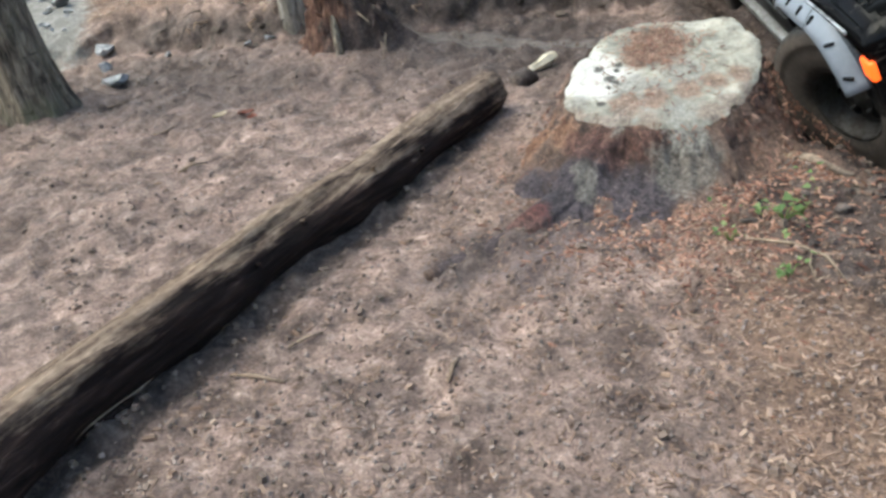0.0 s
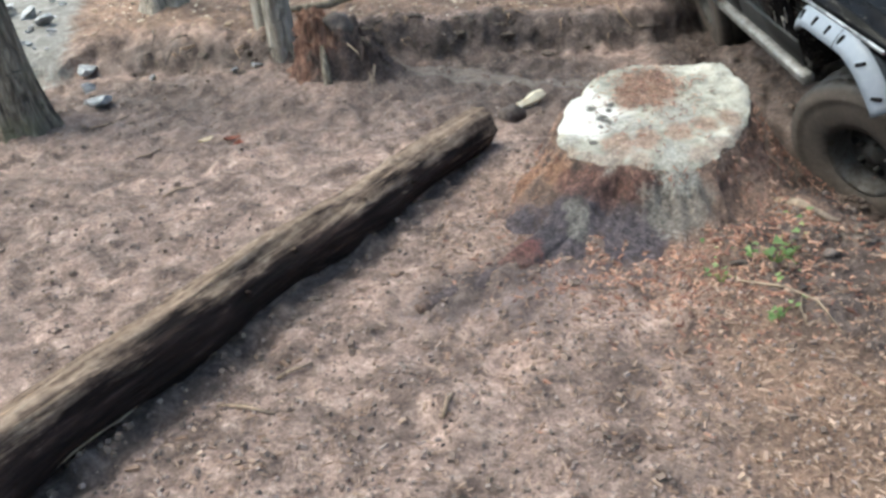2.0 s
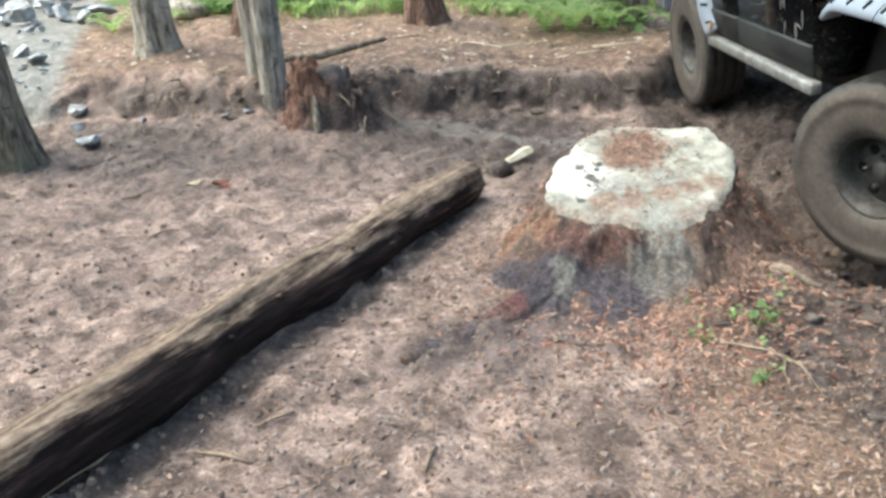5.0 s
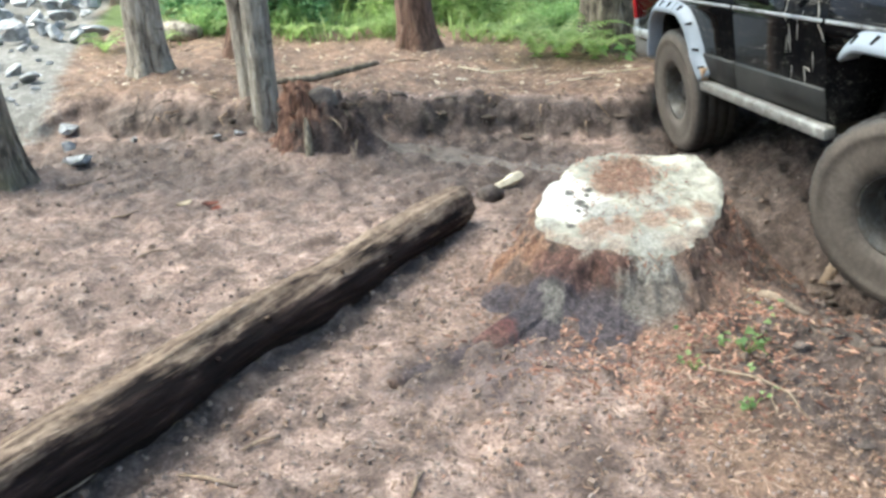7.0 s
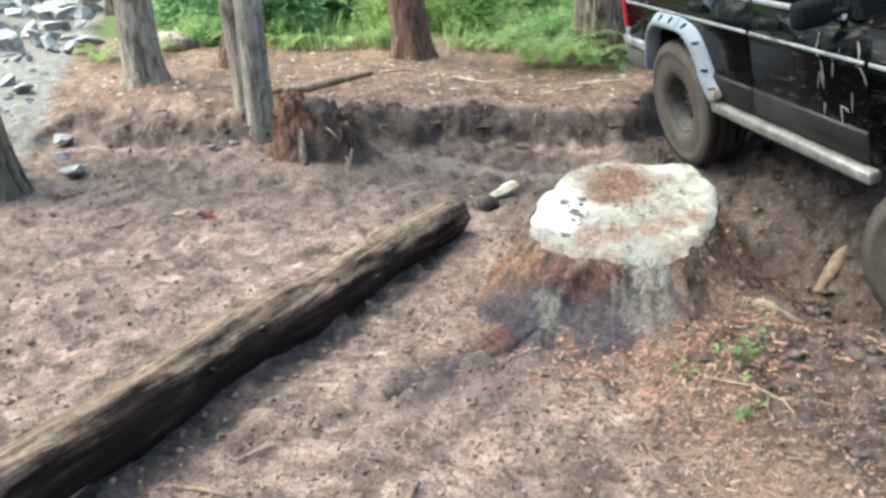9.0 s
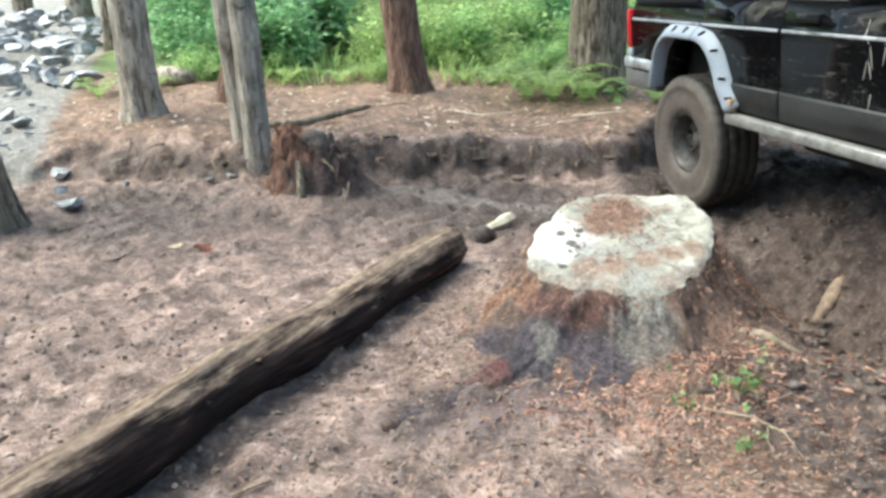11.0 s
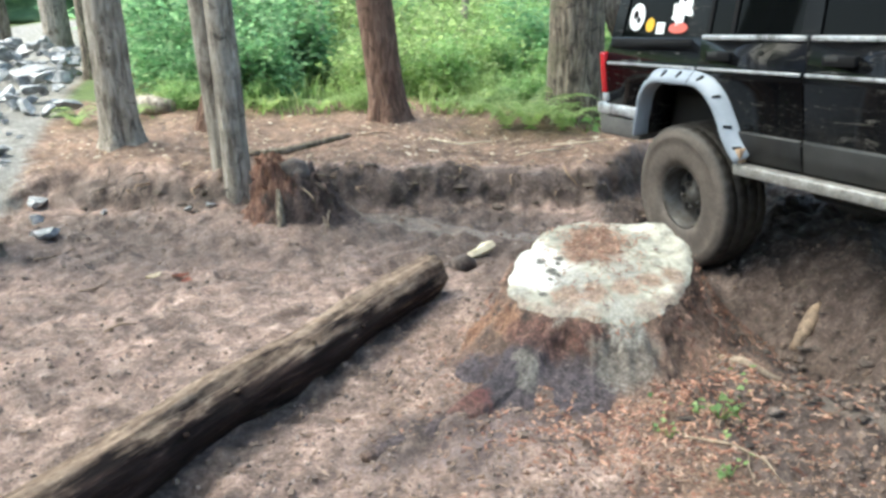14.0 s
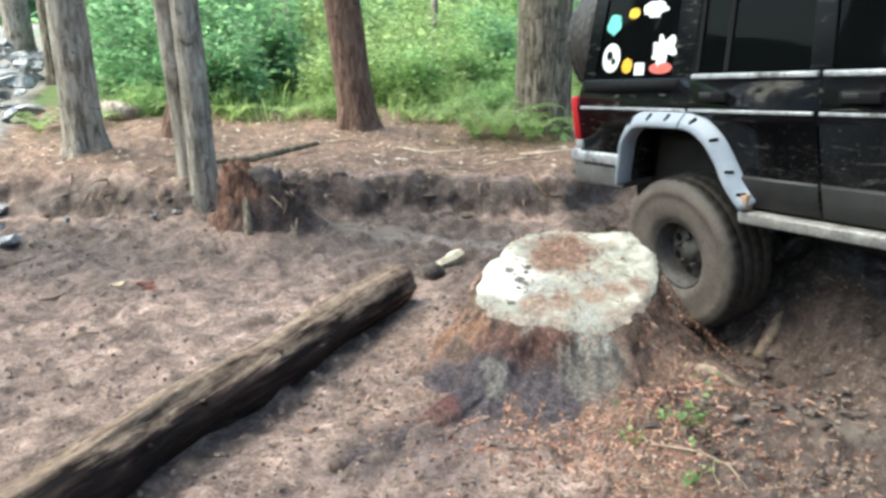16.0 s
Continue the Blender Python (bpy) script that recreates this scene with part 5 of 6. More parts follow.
SLIDER = surface("scraped steel", [(0.3, (0.10, 0.095, 0.09)), (0.55, (0.30, 0.29, 0.275)), (0.7, (0.55, 0.54, 0.52))], 9, 0.45, 0.4, dirt=(0.16, 0.13, 0.11), dirt_amount=0.42)
DRY_MUD = surface("dried mud", [(0.35, (0.20, 0.185, 0.165)), (0.65, (0.46, 0.43, 0.40))], 20, 0.9)
BUMPER = surface("dusty grey bumper", [(0.35, (0.05, 0.048, 0.046)), (0.65, (0.14, 0.135, 0.13))], 7, 0.6)
CHROME = surface("dull bright metal", [(0.38, (0.10, 0.10, 0.10)), (0.5, (0.40, 0.41, 0.43)), (0.66, (0.62, 0.64, 0.67))], 9, 0.4, 0.4)
def tyre_material():
    """Rubber with dried mud on the walls and dark wet tread, the tread's shade painted in."""
    m, t, b, co = start("muddy rubber")
    sep = t.nodes.new("ShaderNodeSeparateXYZ")
    t.links.new(co, sep.inputs[0])
    rad = calc(t, "SQRT", calc(t, "ADD", calc(t, "POWER", sep.outputs[0], 2.0), calc(t, "POWER", sep.outputs[2], 2.0)))
    patch, fine = noise_tex(t, co, 6, 7, 0.65), noise_tex(t, co, 50, 8, 0.7)
    both = calc(t, "ADD", calc(t, "MULTIPLY", patch, 0.6), calc(t, "MULTIPLY", fine, 0.4))
    mud = ramp(t, both, [(0.34, (0.040, 0.031, 0.026)), (0.5, (0.082, 0.065, 0.054)), (0.66, (0.13, 0.107, 0.09))])
    # Near-black tread colour carries the shadow on the tread side.
    wet_or_shaded = ramp(t, both, [(0.36, (0.010, 0.009, 0.008)), (0.64, (0.036, 0.030, 0.026))])
    k = ramp(t, calc(t, "ADD", rad, calc(t, "MULTIPLY", calc(t, "SUBTRACT", patch, 0.5), 0.05)), [(0.385, (0, 0, 0)), (0.408, (1, 1, 1))])
    t.links.new(mix(t, k, mud, wet_or_shaded), b.inputs["Base Color"])
    t.links.new(mix(t, k, (0.75, 0.75, 0.75), (0.6, 0.6, 0.6)), b.inputs["Roughness"])
    bump(t, b, both, 0.5, 0.006)
    return m


RUBBER = tyre_material()
RIM = surface("muddy steel rim", [(0.35, (0.028, 0.026, 0.025)), (0.65, (0.105, 0.10, 0.095))], 9, 0.5, 0.4, dirt=(0.06, 0.05, 0.042), dirt_amount=0.5)
BLACK = plain("black plastic", (0.008, 0.008, 0.009), 0.8, 0.0, 0.12)
DARK_STEEL = surface("muddy underbody", [(0.35, (0.005, 0.0045, 0.004)), (0.65, (0.022, 0.019, 0.016))], 7, 0.85)
TAIL_RED = plain("red lens", (0.42, 0.012, 0.02), 0.25)
AMBER = lamp_glow("lit amber lens", (1.0, 0.10, 0.012), 0.75)
LENS = plain("clear lens", (0.30, 0.31, 0.33), 0.15)
SEAT_CLOTH = plain("grey seat cloth", (0.025, 0.025, 0.027), 0.9)

BELT, ROOF = 0.87, 1.42


def side_y(z):
    """Half width of the body at a height: tucked under, a crease, then inwards to the belt."""
    return float(np.interp(z, [0.10, 0.20, 0.36, 0.40, 0.66, 0.685, 0.725, 0.87, 0.90, 1.42], [0.80, 0.825, 0.838, 0.832, 0.842, 0.856, 0.828, 0.805, 0.79, 0.655]))


def slab(profile, inner, proud, levels=(0.20, 0.36, 0.40, 0.66, 0.685, 0.725), sgn=-1, bevel=0.006):
    """A body panel: an outline in x and z given the side's curve, from inner half width out to the skin."""
    bm = bmesh.new()
    vs = [bm.verts.new((x, 0, z)) for x, z in profile]
    f = bm.faces.new(vs)
    for z in levels:
        bmesh.ops.bisect_plane(bm, geom=bm.verts[:] + bm.edges[:] + bm.faces[:], plane_co=(0, 0, z), plane_no=(0, 0, 1))
    ext = bmesh.ops.extrude_face_region(bm, geom=bm.faces[:])
    outer = {v for v in ext["geom"] if isinstance(v, bmesh.types.BMVert)}
    for v in bm.verts:
        v.co.y = sgn * ((side_y(v.co.z) + proud) if v in outer else inner)
    bmesh.ops.recalc_face_normals(bm, faces=bm.faces)
    if bevel:
        es = [e for e in bm.edges if len(e.link_faces) == 2 and e.calc_face_angle(0) > 1.0 and all(v in outer for v in e.verts)]
        bmesh.ops.bevel(bm, geom=es, offset=bevel, segments=2, affect="EDGES")
    return bm


ARCH_R = [(0.53, 0.20), (0.46, 0.28), (0.33, 0.53), (0.21, 0.615), (-0.24, 0.615), (-0.37, 0.52), (-0.45, 0.28), (-0.46, 0.24)]
ARCH_F = [(2.576 + x, z) for x, z in ((0.47, 0.26), (0.45, 0.32), (0.36, 0.52), (0.22, 0.615), (-0.22, 0.615), (-0.36, 0.52), (-0.47, 0.28), (-0.53, 0.20))]


def prism(profile, y0, y1, bevel=0.0):
    bm = bmesh.new()
    bm.faces.new([bm.verts.new((x, y0, z)) for x, z in profile])
    ext = bmesh.ops.extrude_face_region(bm, geom=bm.faces[:])
    for v in ext["geom"]:
        if isinstance(v, bmesh.types.BMVert):
            v.co.y = y1
    bmesh.ops.recalc_face_normals(bm, faces=bm.faces)
    if bevel:
        bmesh.ops.bevel(bm, geom=bm.edges[:], offset=bevel, segments=2, affect="EDGES")
    return bm


def quad_panel(p, thick, inward):
    """A flat pane or pillar from four corners, with thickness."""
    bm = bmesh.new()
    a = [bm.verts.new(v) for v in p]
    d = Vector(inward).normalized() * thick
    b = [bm.verts.new(Vector(v) + d) for v in p]
    bm.faces.new(a)
    bm.faces.new(b[::-1])
    n = len(p)
    for k in range(n):
        bm.faces.new((a[k], b[k], b[(k + 1) % n], a[(k + 1) % n]))
    bmesh.ops.recalc_face_normals(bm, faces=bm.faces)
    return bm


def lathe(profile, n=64):
    """Round about the y axis; profile in (y, r)."""
    bm = bmesh.new()
    rows = [[bm.verts.new((r * math.cos(2 * math.pi * k / n), y, r * math.sin(2 * math.pi * k / n))) for k in range(n)] for y, r in profile]
    for a, b in zip(rows, rows[1:]):
        for k in range(n):
            bm.faces.new((a[k], a[(k + 1) % n], b[(k + 1) % n], b[k]))
    bmesh.ops.recalc_face_normals(bm, faces=bm.faces)
    return bm


def build_wheel(parent, sgn, name="wheel"):
    """A muddy off-road wheel; sgn is the side to which its face looks."""
    w = new(name)
    w.parent = parent
    w.scale = (1.09, 1.12, 1.09)
    s = sgn
    prof = [(s * 0.10, 0.178), (s * 0.128, 0.190), (s * 0.140, 0.235), (s * 0.142, 0.30), (s * 0.140, 0.335), (s * 0.146, 0.345), (s * 0.143, 0.36), (s * 0.134, 0.39), (s * 0.118, 0.408),
            (s * 0.06, 0.414), (-s * 0.06, 0.414), (-s * 0.118, 0.408), (-s * 0.138, 0.37), (-s * 0.142, 0.30), (-s * 0.12, 0.195), (-s * 0.10, 0.178)]
    # tread blocks: the outer rows of the tyre's own skin stand out and fall back in turn
    prof = prof[:8] + [(s * y, r) for y, r in ((0.122, 0.404), (0.112, 0.409), (0.070, 0.413), (0.066, 0.413), (0.060, 0.414), (0.010, 0.414), (0.0, 0.414), (-0.010, 0.414), (-0.060, 0.414), (-0.066, 0.413), (-0.070, 0.413), (-0.112, 0.409), (-0.122, 0.404))] + prof[-4:]
    n = 144
    bm = bmesh.new()
    rows = []
    for j, (y, r) in enumerate(prof):
        row = []
        for k in range(n):
            rr = r
            a = abs(y)
            if r > 0.40:
                groove = a in (0.0, 0.066)
                shift = 0 if a < 0.065 else 2
                rr += -0.005 if groove or (k + shift + (2 if y > 0 else 0)) % 4 == 3 else 0.003
            row.append(bm.verts.new((rr * math.cos(2 * math.pi * k / n), y, rr * math.sin(2 * math.pi * k / n))))
        rows.append(row)
    for p, q in zip(rows, rows[1:]):
        for k in range(n):
            bm.faces.new((p[k], p[(k + 1) % n], q[(k + 1) % n], q[k]))
    bmesh.ops.recalc_face_normals(bm, faces=bm.faces)
    part("tyre", bm, RUBBER, w, "mud caked off-road tyre")
    rimp = [(s * 0.105, 0.190), (s * 0.122, 0.186), (s * 0.112, 0.172), (s * 0.02, 0.165), (s * 0.006, 0.152), (s * 0.028, 0.138), (s * 0.034, 0.130), (s * 0.034, 0.062), (s * 0.046, 0.052), (s * 0.060, 0.040), (s * 0.062, 0.001)]
    part("rim", lathe(rimp, 48), RIM, w, "muddy steel wheel rim with round holes")
    part("rim_back", lathe([(-s * 0.10, 0.185), (-s * 0.004, 0.17), (-s * 0.004, 0.001)], 32), DARK_STEEL, w)
    for k in range(6):
        a = 2 * math.pi * k / 6
        bm = lathe([(s * 0.004, 0.024), (s * 0.036, 0.024), (s * 0.037, 0.021), (s * 0.036, 0.001)], 14)
        bmesh.ops.transform(bm, matrix=Matrix.Translation((0.104 * math.cos(a), 0, 0.104 * math.sin(a))), verts=bm.verts)
        part("rim_hole", bm, BLACK, w)
    for k in range(5):
        a = 2 * math.pi * k / 5 + 0.3
        bm = lathe([(s * 0.04, 0.012), (s * 0.066, 0.011), (s * 0.068, 0.001)], 6)
        bmesh.ops.transform(bm, matrix=Matrix.Translation((0.075 * math.cos(a), 0, 0.075 * math.sin(a))), verts=bm.verts)
        part("lug_nut", bm, RIM, w)
    return w


def build_flare(car, arch, sgn, label, count=9):
    """A bolted wheel arch flare: a slanted lip that follows the arch."""
    pts = arch
    cx = sum(p[0] for p in pts) / len(pts)
    bm, rows = bmesh.new(), []
    dense = []
    for (ax, az), (bx, bz) in zip(pts, pts[1:]):
        k = max(2, int(math.hypot(bx - ax, bz - az) / 0.035))
        dense += [(ax + (bx - ax) * i / k, az + (bz - az) * i / k) for i in range(k)]
    dense.append(pts[-1])
    for _ in range(3):
        dense = [dense[0]] + [((a[0] + 2 * b[0] + c[0]) / 4, (a[1] + 2 * b[1] + c[1]) / 4) for a, b, c in zip(dense, dense[1:], dense[2:])] + [dense[-1]]
    outs = []
    for i, (x, z) in enumerate(dense):
        a, b = dense[max(0, i - 1)], dense[min(len(dense) - 1, i + 1)]
        tx, tz = b[0] - a[0], b[1] - a[1]
        L = math.hypot(tx, tz)
        nx, nz = -tz / L, tx / L
        if (x - cx) * nx + (z - 0.2) * nz < 0:
            nx, nz = -nx, -nz
        outs.append((nx, nz))
        yb = side_y(min(max(z, 0.2), 0.7))
        row = []
        for o, y in ((0.0, yb - 0.03), (-0.005, yb + 0.075), (0.010, yb + 0.085), (0.038, yb + 0.066), (0.070, yb + 0.030), (0.083, yb + 0.008), (0.086, yb - 0.02)):
            row.append(bm.verts.new((x + nx * o, sgn * y, z + nz * o)))
        rows.append(row)
    for a, b in zip(rows, rows[1:]):
        for k in range(len(a) - 1):
            bm.faces.new((a[k], a[k + 1], b[k + 1], b[k]))
    for r in (rows[0], rows[-1]):
        bm.faces.new(r)
    bmesh.ops.recalc_face_normals(bm, faces=bm.faces)
    fl = part("wheel_arch_flare", bm, FLARE, car, label)
    for k in range(count):
        i = int((k + 0.5) / count * (len(dense) - 1))
        (x, z), (nx, nz) = dense[i], outs[i]
        y = side_y(min(max(z, 0.2), 0.7)) + 0.052
        bm = box(bmesh.new(), -0.024, 0.024, -0.008, 0.008, -0.008, 0.008, 0.004)
        tilt = Matrix.Rotation(0.7 * sgn * nz, 4, "X") @ Matrix.Rotation(-0.7 * sgn * nx, 4, "Z") @ Matrix.Rotation(-math.atan2(nz, nx) + 0.35, 4, "Y")
        bmesh.ops.transform(bm, matrix=Matrix.Translation((x + nx * 0.052, sgn * y, z + nz * 0.052)) @ tilt, verts=bm.verts)
        part("bolt_pocket", bm, BLACK, fl)
    # dark joint between the two halves of the moulding
    i = int(len(dense) * 0.43)
    (x, z), (nx, nz) = dense[i], outs[i]
    yb = side_y(min(z, 0.7))
    prof = [(0.0, 0.088), (0.010, 0.088), (0.038, 0.069), (0.070, 0.033), (0.085, 0.010)]
    bm = bmesh.new()
    for a, b in zip(prof, prof[1:]):
        vs = [bm.verts.new((x + nx * o + tt, sgn * (yb + y), z + nz * o)) for (o, y) in (a, b) for tt in (-0.004, 0.004)]
        bm.faces.new((vs[0], vs[1], vs[3], vs[2]))
    bmesh.ops.solidify(bm, geom=bm.faces[:], thickness=0.002)
    part("joint", bm, BLACK, fl, smooth=False)
    return fl


def up_y(z):
    return side_y(max(z, 0.90))


def build_car():
    car = new("off_road_car")
    lower = [(-0.90, 0.30)] + ARCH_R[::-1] + ARCH_F[::-1] + [(3.22, 0.30), (3.27, 0.36), (3.25, 0.70), (3.20, 0.745), (2.6, 0.80), (1.86, 0.835), (1.76, BELT), (-0.86, BELT), (-0.92, 0.74), (-0.93, 0.45)]
    for sgn in (-1, 1):
        part("body_side", slab(lower, 0.62, 0.0, sgn=sgn, bevel=0.012), PAINT, car, "muddy black painted body side")
        rd = [(0.545, 0.205), (0.475, 0.28), (0.345, 0.545), (0.22, 0.632), (0.14, 0.66), (0.13, BELT), (0.955, BELT), (0.96, 0.205)]
        fd = [(0.975, 0.205), (0.97, BELT), (1.80, BELT), (1.99, 0.80), (2.00, 0.205)]
        for nm, prof, hx in (("rear_door", rd, 0.22), ("front_door", fd, 1.08)):
            d = part(nm, slab(prof, 0.80, 0.007, sgn=sgn, bevel=0.004), PAINT, car)
            bm = box(bmesh.new(), hx, hx + 0.20, -0.02, 0.016, -0.026, 0.026, 0.008)
            bmesh.ops.transform(bm, matrix=Matrix.Translation((0, sgn * (side_y(0.775) + 0.012), 0.775)), verts=bm.verts)
            part("door_handle", bm, BLACK, d, "black door handle")
            bm = box(bmesh.new(), hx + 0.02, hx + 0.10, -0.004, 0.004, -0.012, 0.012, 0.003)
            bmesh.ops.transform(bm, matrix=Matrix.Translation((0, sgn * (side_y(0.775) + 0.030), 0.785)), verts=bm.verts)
            part("handle_paddle", bm, CLADDING, d)
            x0, x1 = (0.56, 0.955) if nm == "rear_door" else (0.98, 1.995)
            bm = slab([(x0, 0.212), (x0 - (0.10 if x0 < 0.9 else 0), 0.375), (x1, 0.375), (x1, 0.212)], 0.81, 0.016, (0.3, 0.36), sgn, 0.004)
            part("lower_cladding", bm, CLADDING, d, "dirty grey lower door cladding")
            x0, x1 = (0.15, 0.95) if nm == "rear_door" else (0.98, 1.79)
            bm = box(bmesh.new(), x0, x1, -0.012, 0.013, -0.013, 0.013, 0.005)
            bmesh.ops.transform(bm, matrix=Matrix.Translation((0, sgn * (side_y(BELT) + 0.004), BELT + 0.006)), verts=bm.verts)
            part("window_sill_trim", bm, CHROME, d, "bright window sill trim")
        bm = box(bmesh.new(), 0.49, 2.06, -0.035, 0.035, -0.035, 0.03, 0.012)
        bmesh.ops.transform(bm, matrix=Matrix.Translation((0, sgn * 0.85, 0.165)), verts=bm.verts)
        part("rock_slider", bm, SLIDER, car, "scraped pale steel rock slider")
        bm = slab([(-0.84, 0.80), (-0.84, 0.862), (0.03, 0.862), (0.03, 0.80)], 0.79, 0.006, (), sgn, 0.004)
        part("quarter_trim", bm, BLACK, car)
        m = box(bmesh.new(), 0.515, 0.562, -0.03, 0.018, 0.205, 0.285, 0.006)
        bmesh.ops.transform(m, matrix=Matrix.Translation((0, sgn * 0.86, 0)), verts=m.verts)
        part("mud_guard", m, TAN_WOOD, car, "rusty tan mud caked guard")
        # Bright strips added along the body crease in place of its sky highlight.
        for x0, x1 in ((-0.84, 0.12), (0.15, 0.95), (0.985, 1.985), (2.02, 3.1)):
            m = box(bmesh.new(), x0, x1, -0.006, 0.006, -0.008, 0.008, 0.003)
            bmesh.ops.transform(m, matrix=Matrix.Translation((0, sgn * (side_y(0.70) + 0.008), 0.703)), verts=m.verts)
            part("crease_highlight", m, CHROME, car, "thin bright strip standing in for the crease highlight")
        build_flare(car, ARCH_R, sgn, "pale blue grey bolted flare over rear wheel")
        build_flare(car, [(2.576 + 0.44, 0.38), (2.576 + 0.36, 0.54), (2.576 + 0.26, 0.615), (2.576 - 0.24, 0.615), (2.576 - 0.33, 0.555)], sgn, "pale blue grey bolted flare over front wheel", 6)
        # posts and panes between belt and roof
        zt = ROOF - 0.05

        def skin(x, z, inset=0.0):
            return (x, sgn * (up_y(z) - inset), z)

        def post(nm, xb0, xb1, xt0, xt1, mat=PAINT):
            part(nm, quad_panel([skin(xb0, BELT - 0.01), skin(xb1, BELT - 0.01), skin(xt1, zt), skin(xt0, zt)], 0.05, (0, -sgn, 0)), mat, car, smooth=False)
        post("rear_post", -0.88, -0.76, -0.80, -0.68)
        post("quarter_post", -0.04, 0.14, -0.02, 0.15)
        post("door_frame", 0.115, 0.165, 0.125, 0.175, BLACK)
        post("window_divider", 0.345, 0.375, 0.35, 0.38, BLACK)
        post("centre_post", 0.88, 1.0, 0.86, 0.97)
        post("windscreen_post", 1.72, 1.84, 1.24, 1.32)
        part("roof_side_rail", quad_panel([skin(-0.80, zt - 0.03), skin(1.30, zt - 0.03), skin(1.26, ROOF - 0.01), skin(-0.78, ROOF - 0.01)], 0.05, (0, -sgn, 0)), PAINT, car, smooth=False)
        for nm, a, b, c, d in (("quarter_window", -0.77, -0.03, -0.01, -0.69), ("rear_door_window", 0.16, 0.89, 0.87, 0.17), ("front_door_window", 0.99, 1.73, 1.26, 0.96)):
            wpane = part(nm, quad_panel([skin(a, BELT, 0.012), skin(b, BELT, 0.012), skin(c, zt - 0.02, 0.012), skin(d, zt - 0.02, 0.012)], 0.005, (0, -sgn, 0)), GLASS, car, "dark tinted side window", smooth=False)
            if nm == "quarter_window" and sgn < 0:
                stickers(wpane, skin)
        m = box(bmesh.new(), 1.80, 1.90, -0.09, 0.09, -0.065, 0.065, 0.03)
        bmesh.ops.transform(m, matrix=Matrix.Translation((-0.09, sgn * 0.96, 0.93)), verts=m.verts)
        mir = part("door_mirror", m, BLACK, car, "black plastic door mirror")
        m = box(bmesh.new(), 1.73, 1.78, -0.08, 0.08, -0.02, 0.02, 0.01)
        bmesh.ops.transform(m, matrix=Matrix.Translation((0, sgn * 0.85, 0.895)), verts=m.verts)
        part("mirror_arm", m, BLACK, mir)
        m = box(bmesh.new(), -0.945, -0.885, -0.05, 0.046, 0.49, 0.772, 0.012)
        bmesh.ops.transform(m, matrix=Matrix.Translation((0, sgn * 0.805, 0)), verts=m.verts)
        part("tail_light", m, TAIL_RED, car, "red tail light lens")
        m = box(bmesh.new(), -0.94, -0.87, -0.045, 0.045, 0.43, 0.49, 0.01)
        bmesh.ops.transform(m, matrix=Matrix.Translation((0, sgn * 0.808, 0)), verts=m.verts)
        part("reversing_light", m, LENS, car)
        m = box(bmesh.new(), 3.17, 3.262, -0.02, 0.012, 0.53, 0.62, 0.01)
        bmesh.ops.transform(m, matrix=Matrix.Translation((0, sgn * 0.835, 0)), verts=m.verts)
        part("side_marker", m, AMBER, car, "lit amber side marker")
        m = box(bmesh.new(), 3.24, 3.285, -0.11, 0.11, 0.50, 0.68, 0.015)
        bmesh.ops.transform(m, matrix=Matrix.Translation((0, sgn * 0.62, 0)), verts=m.verts)
        part("headlight", m, LENS, car)
    rnd = random.Random(77)
    for k in range(13):
        x, z = rnd.uniform(1.60, 1.96), rnd.uniform(0.42, 0.80)
        dx, dz, n = rnd.uniform(-0.03, 0.07), -rnd.uniform(0.03, 0.11), 4
        run = [(x + dx * i / n, -(side_y(z + dz * i / n) + 0.0085), z + dz * i / n + 0.006 * math.sin(i + k)) for i in range(n + 1)]
        part("mud_streak", tube(bmesh.new(), run, [0.001, 0.0028, 0.0035, 0.0025, 0.001], 5, 0.4, k), DRY_MUD, car, "pale streak of dried mud")
    part("chassis", box(bmesh.new(), -0.85, 3.15, -0.60, 0.60, 0.14, 0.50, 0.03), DARK_STEEL, car, "muddy dark underbody")
    part("skid_plate", box(bmesh.new(), 0.55, 2.1, -0.38, 0.38, -0.10, 0.14, 0.04), DARK_STEEL, car, "mud caked skid plate under the gearbox")
    part("fuel_tank", box(bmesh.new(), -0.82, -0.30, -0.45, 0.45, -0.02, 0.14, 0.05), DARK_STEEL, car)
    for y in (-0.42, 0.42):
        part("chassis_rail", box(bmesh.new(), -0.84, 3.1, y - 0.05, y + 0.05, 0.03, 0.15, 0.012), DARK_STEEL, car)
    part("exhaust_pipe", tube(bmesh.new(), [(2.0, 0.30, -0.02), (1.2, 0.42, -0.05), (0.55, 0.55, 0.0), (0.1, 0.58, 0.14), (-0.85, 0.58, 0.10)], [0.03] * 5, 10), DARK_STEEL, car)
    part("cargo_floor", box(bmesh.new(), -0.86, 1.9, -0.62, 0.62, 0.50, 0.56), BLACK, car)
    for x in (0.0, 2.576):
        bm = tube(bmesh.new(), [(x, -0.7, 0.0), (x, 0.7, 0.0)], [0.04, 0.04], 12)
        bmesh.ops.create_uvsphere(bm, u_segments=16, v_segments=10, radius=0.13, matrix=Matrix.Translation((x, 0.15, 0)))
        part("axle", bm, DARK_STEEL, car)
    part("bonnet", prism([(1.80, 0.83), (1.84, 0.875), (2.5, 0.845), (3.10, 0.785), (3.21, 0.745), (3.2, 0.70), (1.8, 0.70)], -0.76, 0.76, 0.02), PAINT, car)
    part("firewall", box(bmesh.new(), 1.70, 1.80, -0.76, 0.76, 0.5, 0.86), BLACK, car)
